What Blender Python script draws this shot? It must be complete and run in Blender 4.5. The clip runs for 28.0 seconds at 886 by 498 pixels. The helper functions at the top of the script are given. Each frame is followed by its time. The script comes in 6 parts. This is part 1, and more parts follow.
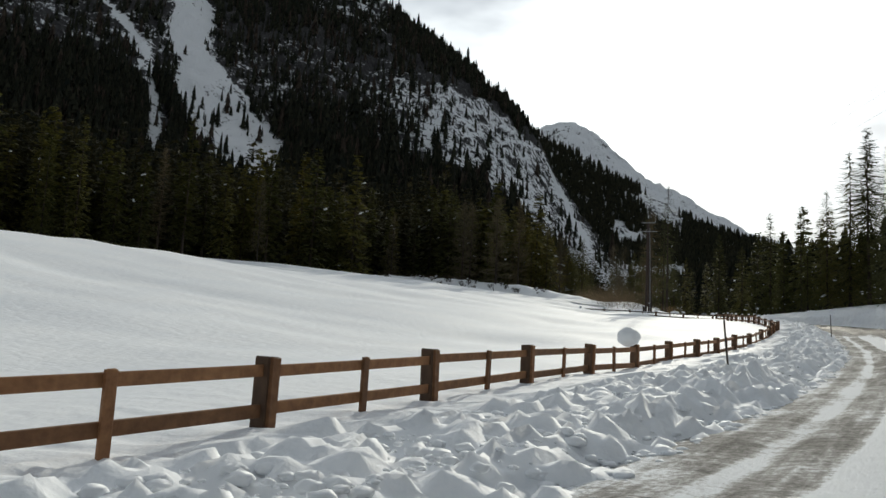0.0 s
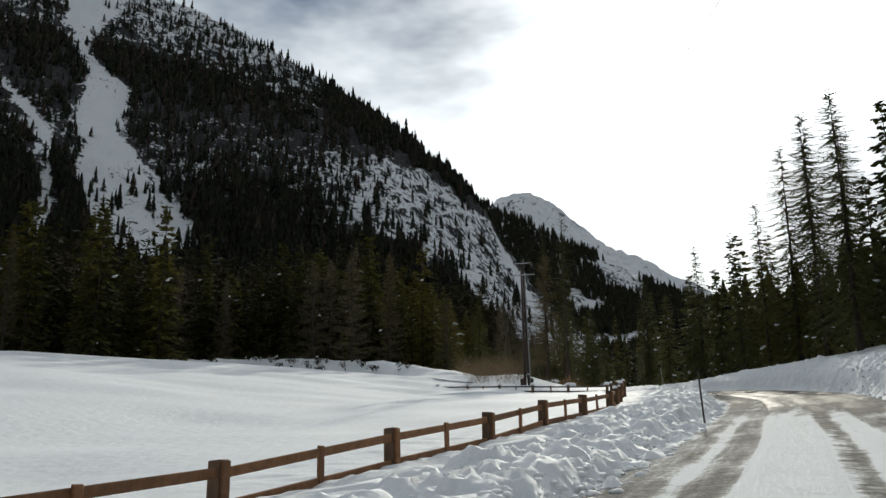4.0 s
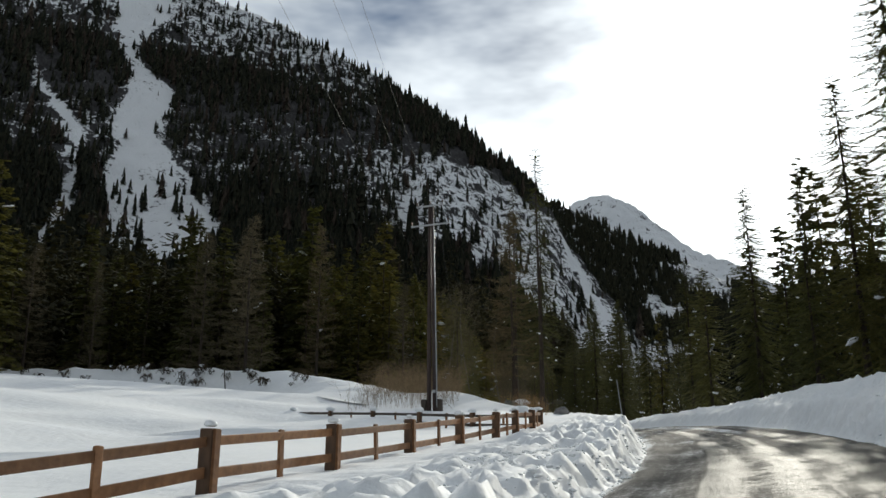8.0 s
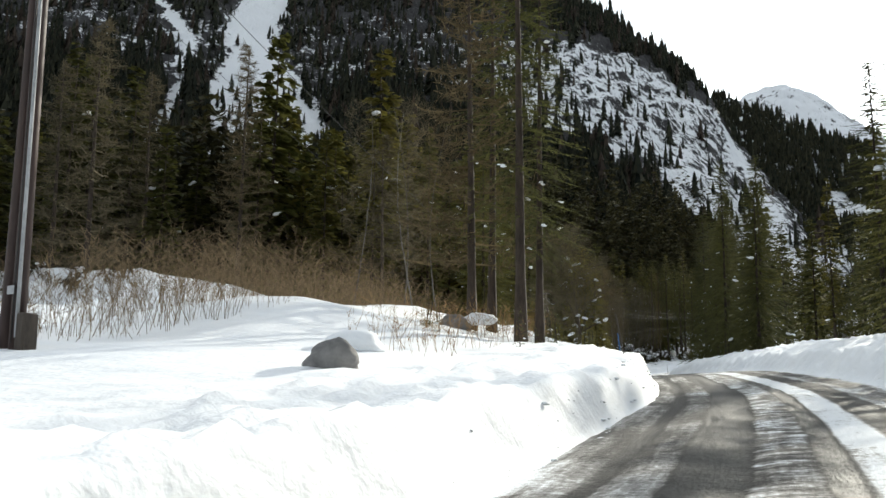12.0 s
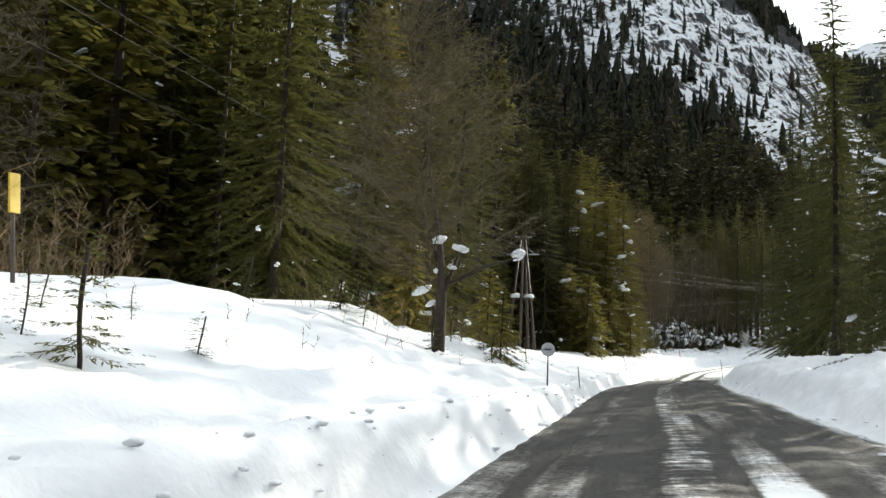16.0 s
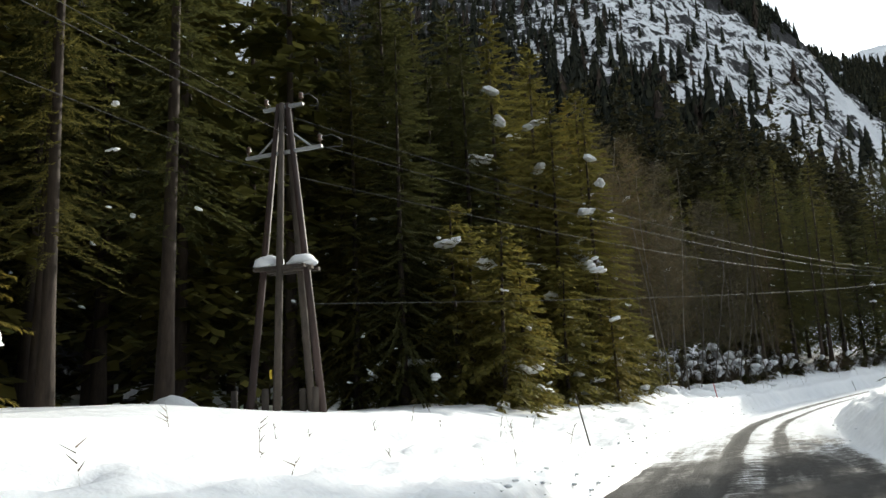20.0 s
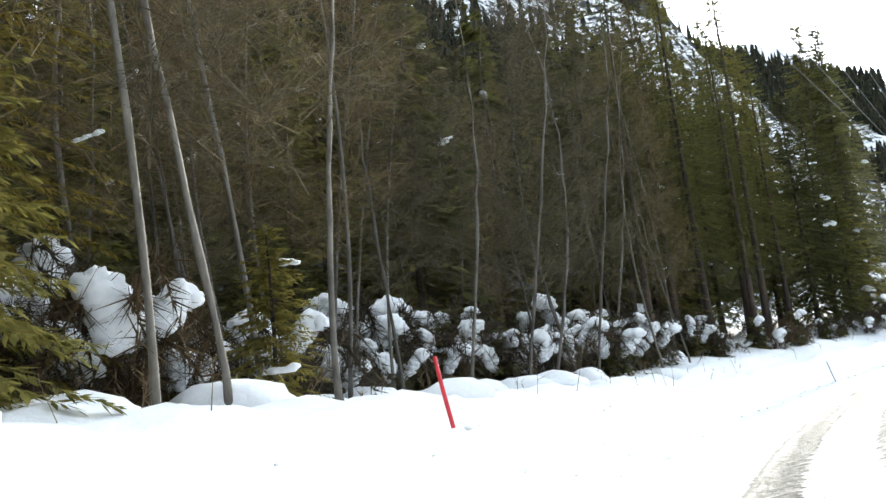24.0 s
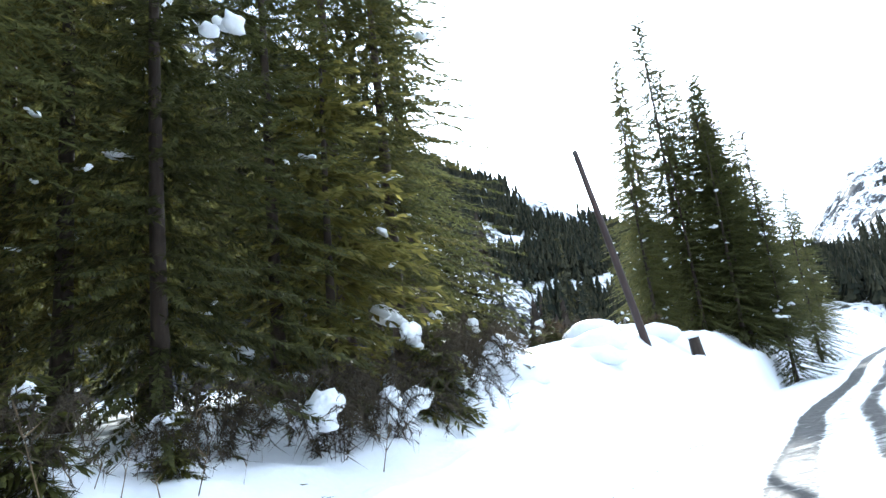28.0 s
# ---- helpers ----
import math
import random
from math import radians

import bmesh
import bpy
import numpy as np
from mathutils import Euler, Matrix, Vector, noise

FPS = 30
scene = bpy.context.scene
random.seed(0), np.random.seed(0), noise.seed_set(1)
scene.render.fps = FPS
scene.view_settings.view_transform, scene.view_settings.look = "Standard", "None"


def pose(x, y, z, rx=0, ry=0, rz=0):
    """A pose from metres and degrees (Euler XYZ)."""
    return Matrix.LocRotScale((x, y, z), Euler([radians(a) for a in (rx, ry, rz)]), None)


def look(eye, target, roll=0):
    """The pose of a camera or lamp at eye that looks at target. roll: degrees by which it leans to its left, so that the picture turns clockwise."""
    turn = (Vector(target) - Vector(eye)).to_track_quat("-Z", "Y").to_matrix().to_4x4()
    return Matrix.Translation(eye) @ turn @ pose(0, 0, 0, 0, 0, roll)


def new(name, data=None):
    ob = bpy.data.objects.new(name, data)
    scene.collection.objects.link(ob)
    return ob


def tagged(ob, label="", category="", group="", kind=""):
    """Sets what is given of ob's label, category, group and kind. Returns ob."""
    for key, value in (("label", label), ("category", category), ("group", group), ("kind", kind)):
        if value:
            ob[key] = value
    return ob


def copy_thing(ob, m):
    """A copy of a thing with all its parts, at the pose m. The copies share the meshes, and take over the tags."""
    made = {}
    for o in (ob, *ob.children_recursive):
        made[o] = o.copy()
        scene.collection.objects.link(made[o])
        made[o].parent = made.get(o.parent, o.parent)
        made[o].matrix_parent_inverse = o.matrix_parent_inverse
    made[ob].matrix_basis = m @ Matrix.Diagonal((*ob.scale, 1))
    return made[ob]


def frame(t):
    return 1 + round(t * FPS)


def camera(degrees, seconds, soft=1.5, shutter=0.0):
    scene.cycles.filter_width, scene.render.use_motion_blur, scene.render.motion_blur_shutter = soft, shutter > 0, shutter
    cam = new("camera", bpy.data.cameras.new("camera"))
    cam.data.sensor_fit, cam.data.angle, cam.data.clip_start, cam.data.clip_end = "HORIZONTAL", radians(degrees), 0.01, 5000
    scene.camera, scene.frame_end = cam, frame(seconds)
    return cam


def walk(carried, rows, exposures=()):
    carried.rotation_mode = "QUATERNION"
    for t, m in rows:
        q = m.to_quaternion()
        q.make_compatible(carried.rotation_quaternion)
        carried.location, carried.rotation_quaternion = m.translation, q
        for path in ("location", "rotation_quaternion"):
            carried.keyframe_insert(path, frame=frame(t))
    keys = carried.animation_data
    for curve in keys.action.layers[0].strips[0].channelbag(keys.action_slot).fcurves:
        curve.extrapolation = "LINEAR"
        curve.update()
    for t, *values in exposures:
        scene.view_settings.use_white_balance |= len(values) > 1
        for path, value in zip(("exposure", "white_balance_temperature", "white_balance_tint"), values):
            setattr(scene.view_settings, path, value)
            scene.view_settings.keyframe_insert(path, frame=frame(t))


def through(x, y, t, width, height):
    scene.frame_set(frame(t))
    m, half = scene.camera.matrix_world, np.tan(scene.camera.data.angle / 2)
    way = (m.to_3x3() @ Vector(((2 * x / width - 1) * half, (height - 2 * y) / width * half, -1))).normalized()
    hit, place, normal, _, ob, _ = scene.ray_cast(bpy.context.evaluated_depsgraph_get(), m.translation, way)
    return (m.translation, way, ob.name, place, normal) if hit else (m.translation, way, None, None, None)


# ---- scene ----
cam = camera(57.2, 28.0)
PATH = [
    (0, (-2.780, -3.783, 1.813), (-2.719, -1.796, 2.031), -3.4),
    (0.5, (-0.370, -0.484, 1.769), (-0.144, 1.490, 1.996), -4.9),
    (1, (1.912, 2.862, 1.619), (2.212, 4.830, 1.808), -4.3),
    (1.5, (4.414, 6.820, 1.560), (4.583, 8.800, 1.792), -3.9),
    (2, (6.749, 10.650, 1.501), (6.861, 12.633, 1.729), -5.4),
    (2.5, (9.203, 14.793, 1.425), (9.203, 16.750, 1.838), -7.9),
    (3, (11.459, 18.606, 1.367), (11.404, 20.551, 1.828), -7.9),
    (3.5, (13.500, 22.263, 1.258), (13.540, 24.211, 1.707), -6.7),
    (4, (15.939, 26.423, 1.252), (16.072, 28.375, 1.668), -7.2),
    (4.5, (17.957, 30.396, 1.229), (18.118, 32.350, 1.622), -6.7),
    (6.5, (26.117, 47.318, 1.393), (26.268, 49.284, 1.728), -4.9),
    (7, (28.074, 51.341, 1.469), (28.170, 53.299, 1.869), -4.4),
    (7.5, (29.819, 55.264, 1.532), (29.754, 57.220, 1.946), -6.0),
    (8, (31.646, 59.493, 1.636), (31.562, 61.434, 2.112), -6.7),
    (8.5, (32.971, 63.323, 1.627), (32.804, 65.263, 2.086), -6.9),
    (9, (34.441, 67.706, 1.717), (34.229, 69.656, 2.107), -8.1),
    (9.5, (35.557, 71.777, 1.752), (35.256, 73.721, 2.113), -6.7),
    (10, (36.730, 76.195, 1.941), (36.393, 78.134, 2.302), -6.2),
    (10.5, (37.701, 80.404, 1.987), (37.334, 82.339, 2.335), -6.0),
    (11, (38.587, 84.730, 2.202), (38.201, 86.659, 2.565), -5.9),
    (11.5, (39.225, 89.306, 2.289), (38.793, 91.235, 2.597), -5.4),
    (13.5, (41.313, 107.553, 2.546), (40.582, 109.368, 2.961), -10.1),
    (14, (41.486, 111.858, 2.6), (40.757, 113.693, 2.92), -8.7),
    (14.5, (41.462, 116.073, 2.698), (40.71, 117.913, 2.916), -7.8),
    (15, (41.423, 120.123, 2.704), (40.613, 121.926, 3.011), -9.3),
    (15.5, (41.175, 123.954, 2.746), (40.29, 125.724, 3.039), -7.9),
    (16, (40.905, 127.924, 2.792), (40.21, 129.78, 3.067), -4.2),
    (16.5, (40.551, 131.89, 2.775), (39.963, 133.792, 2.968), -1.8),
    (17, (40.298, 136.09, 2.74), (39.677, 137.977, 2.972), -4.5),
    (17.5, (39.801, 140.266, 2.693), (39.139, 142.151, 2.771), -4.7),
    (18, (39.239, 144.503, 2.619), (38.579, 146.386, 2.755), -5.1),
    (18.5, (38.666, 148.784, 2.531), (38.038, 150.668, 2.771), -6.2),
    (19, (38.101, 153.137, 2.442), (37.493, 155.018, 2.744), -5.1),
    (19.5, (37.51, 157.474, 2.362), (36.872, 159.335, 2.72), -7.9),
    (20, (37.123, 161.882, 2.325), (36.442, 163.714, 2.748), -9.1),
    (20.5, (36.85, 166.047, 2.267), (36.154, 167.868, 2.716), -10.7),
    (22.5, (36.071, 183.397, 1.717), (35.462, 185.255, 2.14), -11.2),
    (23, (35.996, 187.822, 1.662), (35.45, 189.707, 2.048), -11.4),
    (23.5, (35.946, 192.084, 1.672), (35.481, 193.978, 2.116), -13.8),
    (24, (36.24, 196.376, 1.703), (35.828, 198.288, 2.117), -12.4),
    (24.5, (36.634, 200.586, 1.695), (36.333, 202.516, 2.126), -13.8),
    (25, (37.316, 204.818, 1.642), (37.129, 206.776, 2.005), -12.4),
    (25.5, (38.133, 208.804, 1.579), (38.064, 210.765, 1.966), -13.5),
    (26, (39.263, 212.735, 1.557), (39.287, 214.696, 1.95), -13.8),
    (26.5, (40.459, 216.386, 1.542), (40.587, 218.334, 1.978), -14.3),
    (27, (42.041, 220.112, 1.53), (42.263, 222.055, 1.945), -13.4),
    (27.5, (43.655, 223.825, 1.535), (43.989, 225.755, 1.938), -12.4),
    (28, (45.609, 227.496, 1.483), (46.055, 229.394, 1.933), -13.0),
]
# the plan's axes lean a little from the plumb line: UPRIGHT turns places on the plan to true level
UPRIGHT = Vector((0.115, 0.02, 1.0)).rotation_difference(Vector((0, 0, 1))).to_matrix()
# the clip's camera opens up as the drive goes from the open field into the shade of the wood
walk(cam, [(t, UPRIGHT.to_4x4() @ look(eye, target, roll)) for t, eye, target, roll in PATH],
     [(t, stops, kelvin, 5) for t, stops, kelvin in ((0, -0.9, 6500), (4.5, -0.8, 6500), (6.5, -0.8, 6450), (8, -0.65, 6450), (10, -0.05, 6500), (11.5, 0.2, 6500), (14, 0.65, 6400), (16, 0.65, 6600), (17, 0.4, 6650), (18, 0.25, 6600), (20, 0.35, 6450), (22.5, 0.6, 6550), (24, 1.5, 6150), (25, 1.85, 6050), (26, 2.05, 5700), (27, 2.05, 5500), (28, 1.85, 5500))])

# ---- light ----
SUN_AZ, SUN_EL = 21.0, 17.0
sun = new("sun", bpy.data.lights.new("sun", "SUN"))
sun.data.energy, sun.data.angle, sun.data.color = 5.0, radians(0.6), (1.0, 0.93, 0.82)
to_sun = Vector((math.sin(radians(SUN_AZ)) * math.cos(radians(SUN_EL)), math.cos(radians(SUN_AZ)) * math.cos(radians(SUN_EL)), math.sin(radians(SUN_EL))))
to_sun = UPRIGHT @ to_sun
sun.matrix_basis = look(to_sun * 100, (0, 0, 0))
world = bpy.data.worlds.new("sky")
scene.world = world
world.use_nodes = True
wt = world.node_tree
wt.nodes.clear()
sky = wt.nodes.new("ShaderNodeTexSky")
sky.sky_type, sky.sun_disc = "NISHITA", False
sky.sun_elevation, sky.sun_rotation = math.asin(to_sun.z), math.atan2(to_sun.x, to_sun.y)
sky.air_density, sky.dust_density, sky.altitude = 1.0, 1.5, 1400
# thin bright cloud with greyer bands drifting before it
co = wt.nodes.new("ShaderNodeTexCoord")
mp = wt.nodes.new("ShaderNodeMapping")
mp.inputs["Scale"].default_value = (1.2, 1.2, 3.2)
cloud = wt.nodes.new("ShaderNodeTexNoise")
cloud.inputs["Scale"].default_value, cloud.inputs["Detail"].default_value, cloud.inputs["Roughness"].default_value = 2.1, 5, 0.55
cr = wt.nodes.new("ShaderNodeValToRGB")
cr.color_ramp.elements[0].position, cr.color_ramp.elements[1].position = 0.30, 0.62
cr.color_ramp.elements[0].color, cr.color_ramp.elements[1].color = (0, 0, 0, 1), (1, 1, 1, 1)
mixer = wt.nodes.new("ShaderNodeMix")
mixer.data_type = "RGBA"
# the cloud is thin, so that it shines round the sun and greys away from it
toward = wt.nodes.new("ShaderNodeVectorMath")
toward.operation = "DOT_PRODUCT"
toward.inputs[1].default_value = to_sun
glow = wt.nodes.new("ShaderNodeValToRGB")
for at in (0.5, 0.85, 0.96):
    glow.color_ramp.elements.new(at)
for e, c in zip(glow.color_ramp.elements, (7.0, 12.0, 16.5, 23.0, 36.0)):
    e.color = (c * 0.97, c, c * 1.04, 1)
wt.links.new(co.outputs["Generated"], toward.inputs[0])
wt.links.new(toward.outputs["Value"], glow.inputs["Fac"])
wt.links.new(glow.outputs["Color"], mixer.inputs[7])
back = wt.nodes.new("ShaderNodeBackground")
back.inputs["Strength"].default_value = 0.105
outw = wt.nodes.new("ShaderNodeOutputWorld")
wt.links.new(co.outputs["Generated"], mp.inputs["Vector"])
wt.links.new(mp.outputs["Vector"], cloud.inputs["Vector"])
wt.links.new(cloud.outputs["Fac"], cr.inputs["Fac"])
wt.links.new(cr.outputs["Color"], mixer.inputs[0])
wt.links.new(sky.outputs["Color"], mixer.inputs[6])
wt.links.new(mixer.outputs[2], back.inputs["Color"])
wt.links.new(back.outputs[0], outw.inputs["Surface"])

# ---- materials ----
def mat(name, rough=0.8, metal=0.0, spec=0.5):
    m = bpy.data.materials.new(name)
    m.use_nodes = True
    nt = m.node_tree
    b = nt.nodes["Principled BSDF"]
    b.inputs["Roughness"].default_value = rough
    b.inputs["Metallic"].default_value = metal
    b.inputs["Specular IOR Level"].default_value = spec
    return m, nt, b


def node(nt, kind, **values):
    n = nt.nodes.new(kind)
    for key, value in values.items():
        if key in n.inputs:
            n.inputs[key].default_value = value
    return n


def where(nt, sx=1, sy=1, sz=1, local=False):
    """World position (or the mesh's own, for things that are copied), scaled."""
    if local:
        src = nt.nodes.new("ShaderNodeTexCoord").outputs["Object"]
    else:
        src = nt.nodes.new("ShaderNodeNewGeometry").outputs["Position"]
    mp = nt.nodes.new("ShaderNodeMapping")
    mp.inputs["Scale"].default_value = (sx, sy, sz)
    nt.links.new(src, mp.inputs["Vector"])
    return mp.outputs["Vector"]


def noise_at(nt, vec, scale, detail=4, rough=0.55):
    n = node(nt, "ShaderNodeTexNoise", Scale=scale, Detail=detail, Roughness=rough)
    nt.links.new(vec, n.inputs["Vector"])
    return n.outputs["Fac"]


def ramp(nt, fac, *stops):
    r = nt.nodes.new("ShaderNodeValToRGB")
    el = r.color_ramp.elements
    while len(el) < len(stops):
        el.new(0.5)
    for e, (p, c) in zip(el, stops):
        e.position = p
        e.color = (*c, 1) if len(c) == 3 else c
    nt.links.new(fac, r.inputs["Fac"])
    return r.outputs["Color"]


def mixc(nt, fac, a, b, mode="MIX"):
    m = nt.nodes.new("ShaderNodeMix")
    m.data_type, m.blend_type = "RGBA", mode
    for value, slot in ((fac, 0), (a, 6), (b, 7)):
        if hasattr(value, "links"):
            nt.links.new(value, m.inputs[slot])
        elif slot == 0:
            m.inputs[0].default_value = value
        else:
            m.inputs[slot].default_value = (*value, 1)
    return m.outputs[2]


def math_n(nt, op, a, b=0.0, clamp=False):
    m = nt.nodes.new("ShaderNodeMath")
    m.operation, m.use_clamp = op, clamp
    for value, slot in ((a, 0), (b, 1)):
        if hasattr(value, "links"):
            nt.links.new(value, m.inputs[slot])
        else:
            m.inputs[slot].default_value = value
    return m.outputs[0]


def bump(nt, b, height, strength=0.5, distance=0.05, before=None):
    n = node(nt, "ShaderNodeBump", Strength=strength, Distance=distance)
    nt.links.new(height, n.inputs["Height"])
    if before is not None:
        nt.links.new(before, n.inputs["Normal"])
    nt.links.new(n.outputs["Normal"], b.inputs["Normal"])
    return n.outputs["Normal"]


def grain_mat(name, dark, light, scale=(1, 1, 1), grain=6.0, rough=0.8, random_tint=0.25, bump_at=0.4, local=True, distance=0.02, spec=0.4):
    """Two scales of variation between two colours, a tint of its own for each thing."""
    m, nt, b = mat(name, rough, spec=spec)
    v = where(nt, *scale, local=local)
    fine, coarse = noise_at(nt, v, grain, 6, 0.65), noise_at(nt, v, grain * 0.17, 3)
    both = math_n(nt, "ADD", math_n(nt, "MULTIPLY", fine, 0.55), math_n(nt, "MULTIPLY", coarse, 0.45))
    col = ramp(nt, both, (0.34, dark), (0.66, light))
    info = nt.nodes.new("ShaderNodeObjectInfo")
    tint = ramp(nt, info.outputs["Random"], (0, (1 - random_tint,) * 3), (1, (1 + random_tint * 0.4,) * 3))
    nt.links.new(mixc(nt, 1.0, col, tint, "MULTIPLY"), b.inputs["Base Color"])
    bump(nt, b, fine, bump_at, distance)
    return m


def snow_mat(name, lump=0.5, dirt=0.0):
    m, nt, b = mat(name, 0.75, spec=0.3)
    v = where(nt)
    fine, mid, big = noise_at(nt, v, 14, 5, 0.6), noise_at(nt, v, 2.2, 4), noise_at(nt, v, 0.25, 3)
    col = ramp(nt, math_n(nt, "ADD", math_n(nt, "MULTIPLY", fine, 0.4), math_n(nt, "MULTIPLY", big, 0.6)), (0.3, (0.80, 0.83, 0.87)), (0.7, (0.90, 0.91, 0.92)))
    nt.links.new(col, b.inputs["Base Color"])
    b.inputs["Subsurface Weight"].default_value = 0.0
    n1 = bump(nt, b, mid, lump, 0.16)
    bump(nt, b, fine, lump * 0.6, 0.03, n1)
    return m


def leaf_mat(name, dark, light, rough=0.7, through=0.25, tint=0.45):
    """Needles: the tint differs from clump to clump and from tree to tree; a little light comes through."""
    m, nt, b = mat(name, rough, spec=0.15)
    geo, info = nt.nodes.new("ShaderNodeNewGeometry"), nt.nodes.new("ShaderNodeObjectInfo")
    clump = ramp(nt, geo.outputs["Random Per Island"], (0.0, dark), (1.0, light))
    tree = ramp(nt, info.outputs["Random"], (0, (1 - tint, 1 - tint, 1 - tint)), (0.6, (1, 1, 1)), (1, (1.3, 1.12, 0.9)))
    col = mixc(nt, 1.0, clump, tree, "MULTIPLY")
    nt.links.new(col, b.inputs["Base Color"])
    tr = nt.nodes.new("ShaderNodeBsdfTranslucent")
    nt.links.new(col, tr.inputs["Color"])
    mx = nt.nodes.new("ShaderNodeMixShader")
    mx.inputs[0].default_value = through
    nt.links.new(b.outputs[0], mx.inputs[1])
    nt.links.new(tr.outputs[0], mx.inputs[2])
    nt.links.new(mx.outputs[0], nt.nodes["Material Output"].inputs["Surface"])
    return m


SNOW = snow_mat("snow", 0.3)
CLUMP_SNOW = snow_mat("clump_snow", 0.35)
NEEDLES = leaf_mat("spruce_needles", (0.051, 0.057, 0.018), (0.148, 0.146, 0.042), through=0.3)
# yellow-green needles with sunlight put into the colour, far brighter than NEEDLES
SUN_TINTED = leaf_mat("sun_tinted_spruce_needles", (0.12, 0.115, 0.03), (0.27, 0.235, 0.065), through=0.5, tint=0.3)
ROADSIDE = leaf_mat("roadside_spruce_needles", (0.055, 0.061, 0.022), (0.153, 0.153, 0.05), through=0.4, tint=0.35)
TWIGS = leaf_mat("bare_twigs", (0.062, 0.053, 0.033), (0.155, 0.13, 0.08), 0.85, 0.2, 0.3)
DARK_TWIGS = leaf_mat("dark_undergrowth", (0.028, 0.024, 0.016), (0.095, 0.075, 0.05), 0.85, 0.15, 0.3)
BRUSH = leaf_mat("dry_brush", (0.11, 0.08, 0.05), (0.27, 0.20, 0.12), 0.9, 0.2, 0.3)
FOOT_NEEDLES = leaf_mat("slope_spruce_needles", (0.022, 0.024, 0.013), (0.085, 0.078, 0.034), 0.8, 0.15, 0.4)
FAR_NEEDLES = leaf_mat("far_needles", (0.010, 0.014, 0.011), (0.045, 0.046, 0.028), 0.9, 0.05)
FAR_LARCH = leaf_mat("far_larch", (0.035, 0.027, 0.022), (0.085, 0.066, 0.05), 0.9, 0.05)
BARK = grain_mat("dark_bark", (0.022, 0.016, 0.012), (0.085, 0.062, 0.046), (1, 1, 0.25), 9, 0.9, 0.3, 0.8)
BIRCH = grain_mat("grey_birch_bark", (0.03, 0.026, 0.021), (0.24, 0.22, 0.19), (1, 1, 0.3), 9, 0.85, 0.45, 0.6)
FENCE_WOOD = grain_mat("weathered_orange_wood", (0.13, 0.055, 0.022), (0.34, 0.17, 0.075), (1, 1, 1), 7, 0.7, 0.35, 0.35)
POST_WOOD = grain_mat("dark_post_wood", (0.05, 0.028, 0.018), (0.17, 0.095, 0.05), (1, 1, 0.3), 8, 0.75, 0.35, 0.4)
OLD_WOOD = grain_mat("grey_old_wood", (0.035, 0.029, 0.024), (0.13, 0.105, 0.085), (1, 1, 0.3), 8, 0.85, 0.3, 0.4)
POLE_WOOD = grain_mat("tarred_pole_wood", (0.022, 0.014, 0.012), (0.075, 0.045, 0.038), (1, 1, 0.15), 10, 0.6, 0.2, 0.5)
PALE_POLE = grain_mat("pale_weathered_pole", (0.16, 0.15, 0.14), (0.42, 0.40, 0.37), (1, 1, 0.15), 10, 0.6, 0.1, 0.4)
STONE = grain_mat("grey_boulder", (0.10, 0.10, 0.10), (0.30, 0.29, 0.28), (1, 1, 1), 4, 0.9, 0.2, 0.7)
STEEL = grain_mat("galvanised_steel", (0.25, 0.26, 0.27), (0.45, 0.46, 0.47), (1, 1, 1), 12, 0.45, 0.15, 0.1)
WIRE = grain_mat("aluminium_wire", (0.03, 0.03, 0.03), (0.10, 0.10, 0.10), (1, 1, 1), 2, 0.75, 0.1, 0.0)
INSULATOR = grain_mat("brown_porcelain", (0.08, 0.045, 0.03), (0.16, 0.10, 0.07), (1, 1, 1), 4, 0.25, 0.1, 0.05)
BLUE = grain_mat("blue_plastic", (0.02, 0.10, 0.28), (0.05, 0.20, 0.45), (1, 1, 1), 6, 0.5, 0.1, 0.05)
RED = grain_mat("red_plastic", (0.45, 0.015, 0.03), (0.75, 0.05, 0.06), (1, 1, 1), 6, 0.5, 0.1, 0.05)
YELLOW = grain_mat("yellow_paint", (0.45, 0.30, 0.02), (0.7, 0.5, 0.06), (1, 1, 1), 6, 0.5, 0.1, 0.05)
DARK = grain_mat("dark_steel", (0.02, 0.02, 0.02), (0.06, 0.055, 0.05), (1, 1, 1), 6, 0.5, 0.1, 0.05)


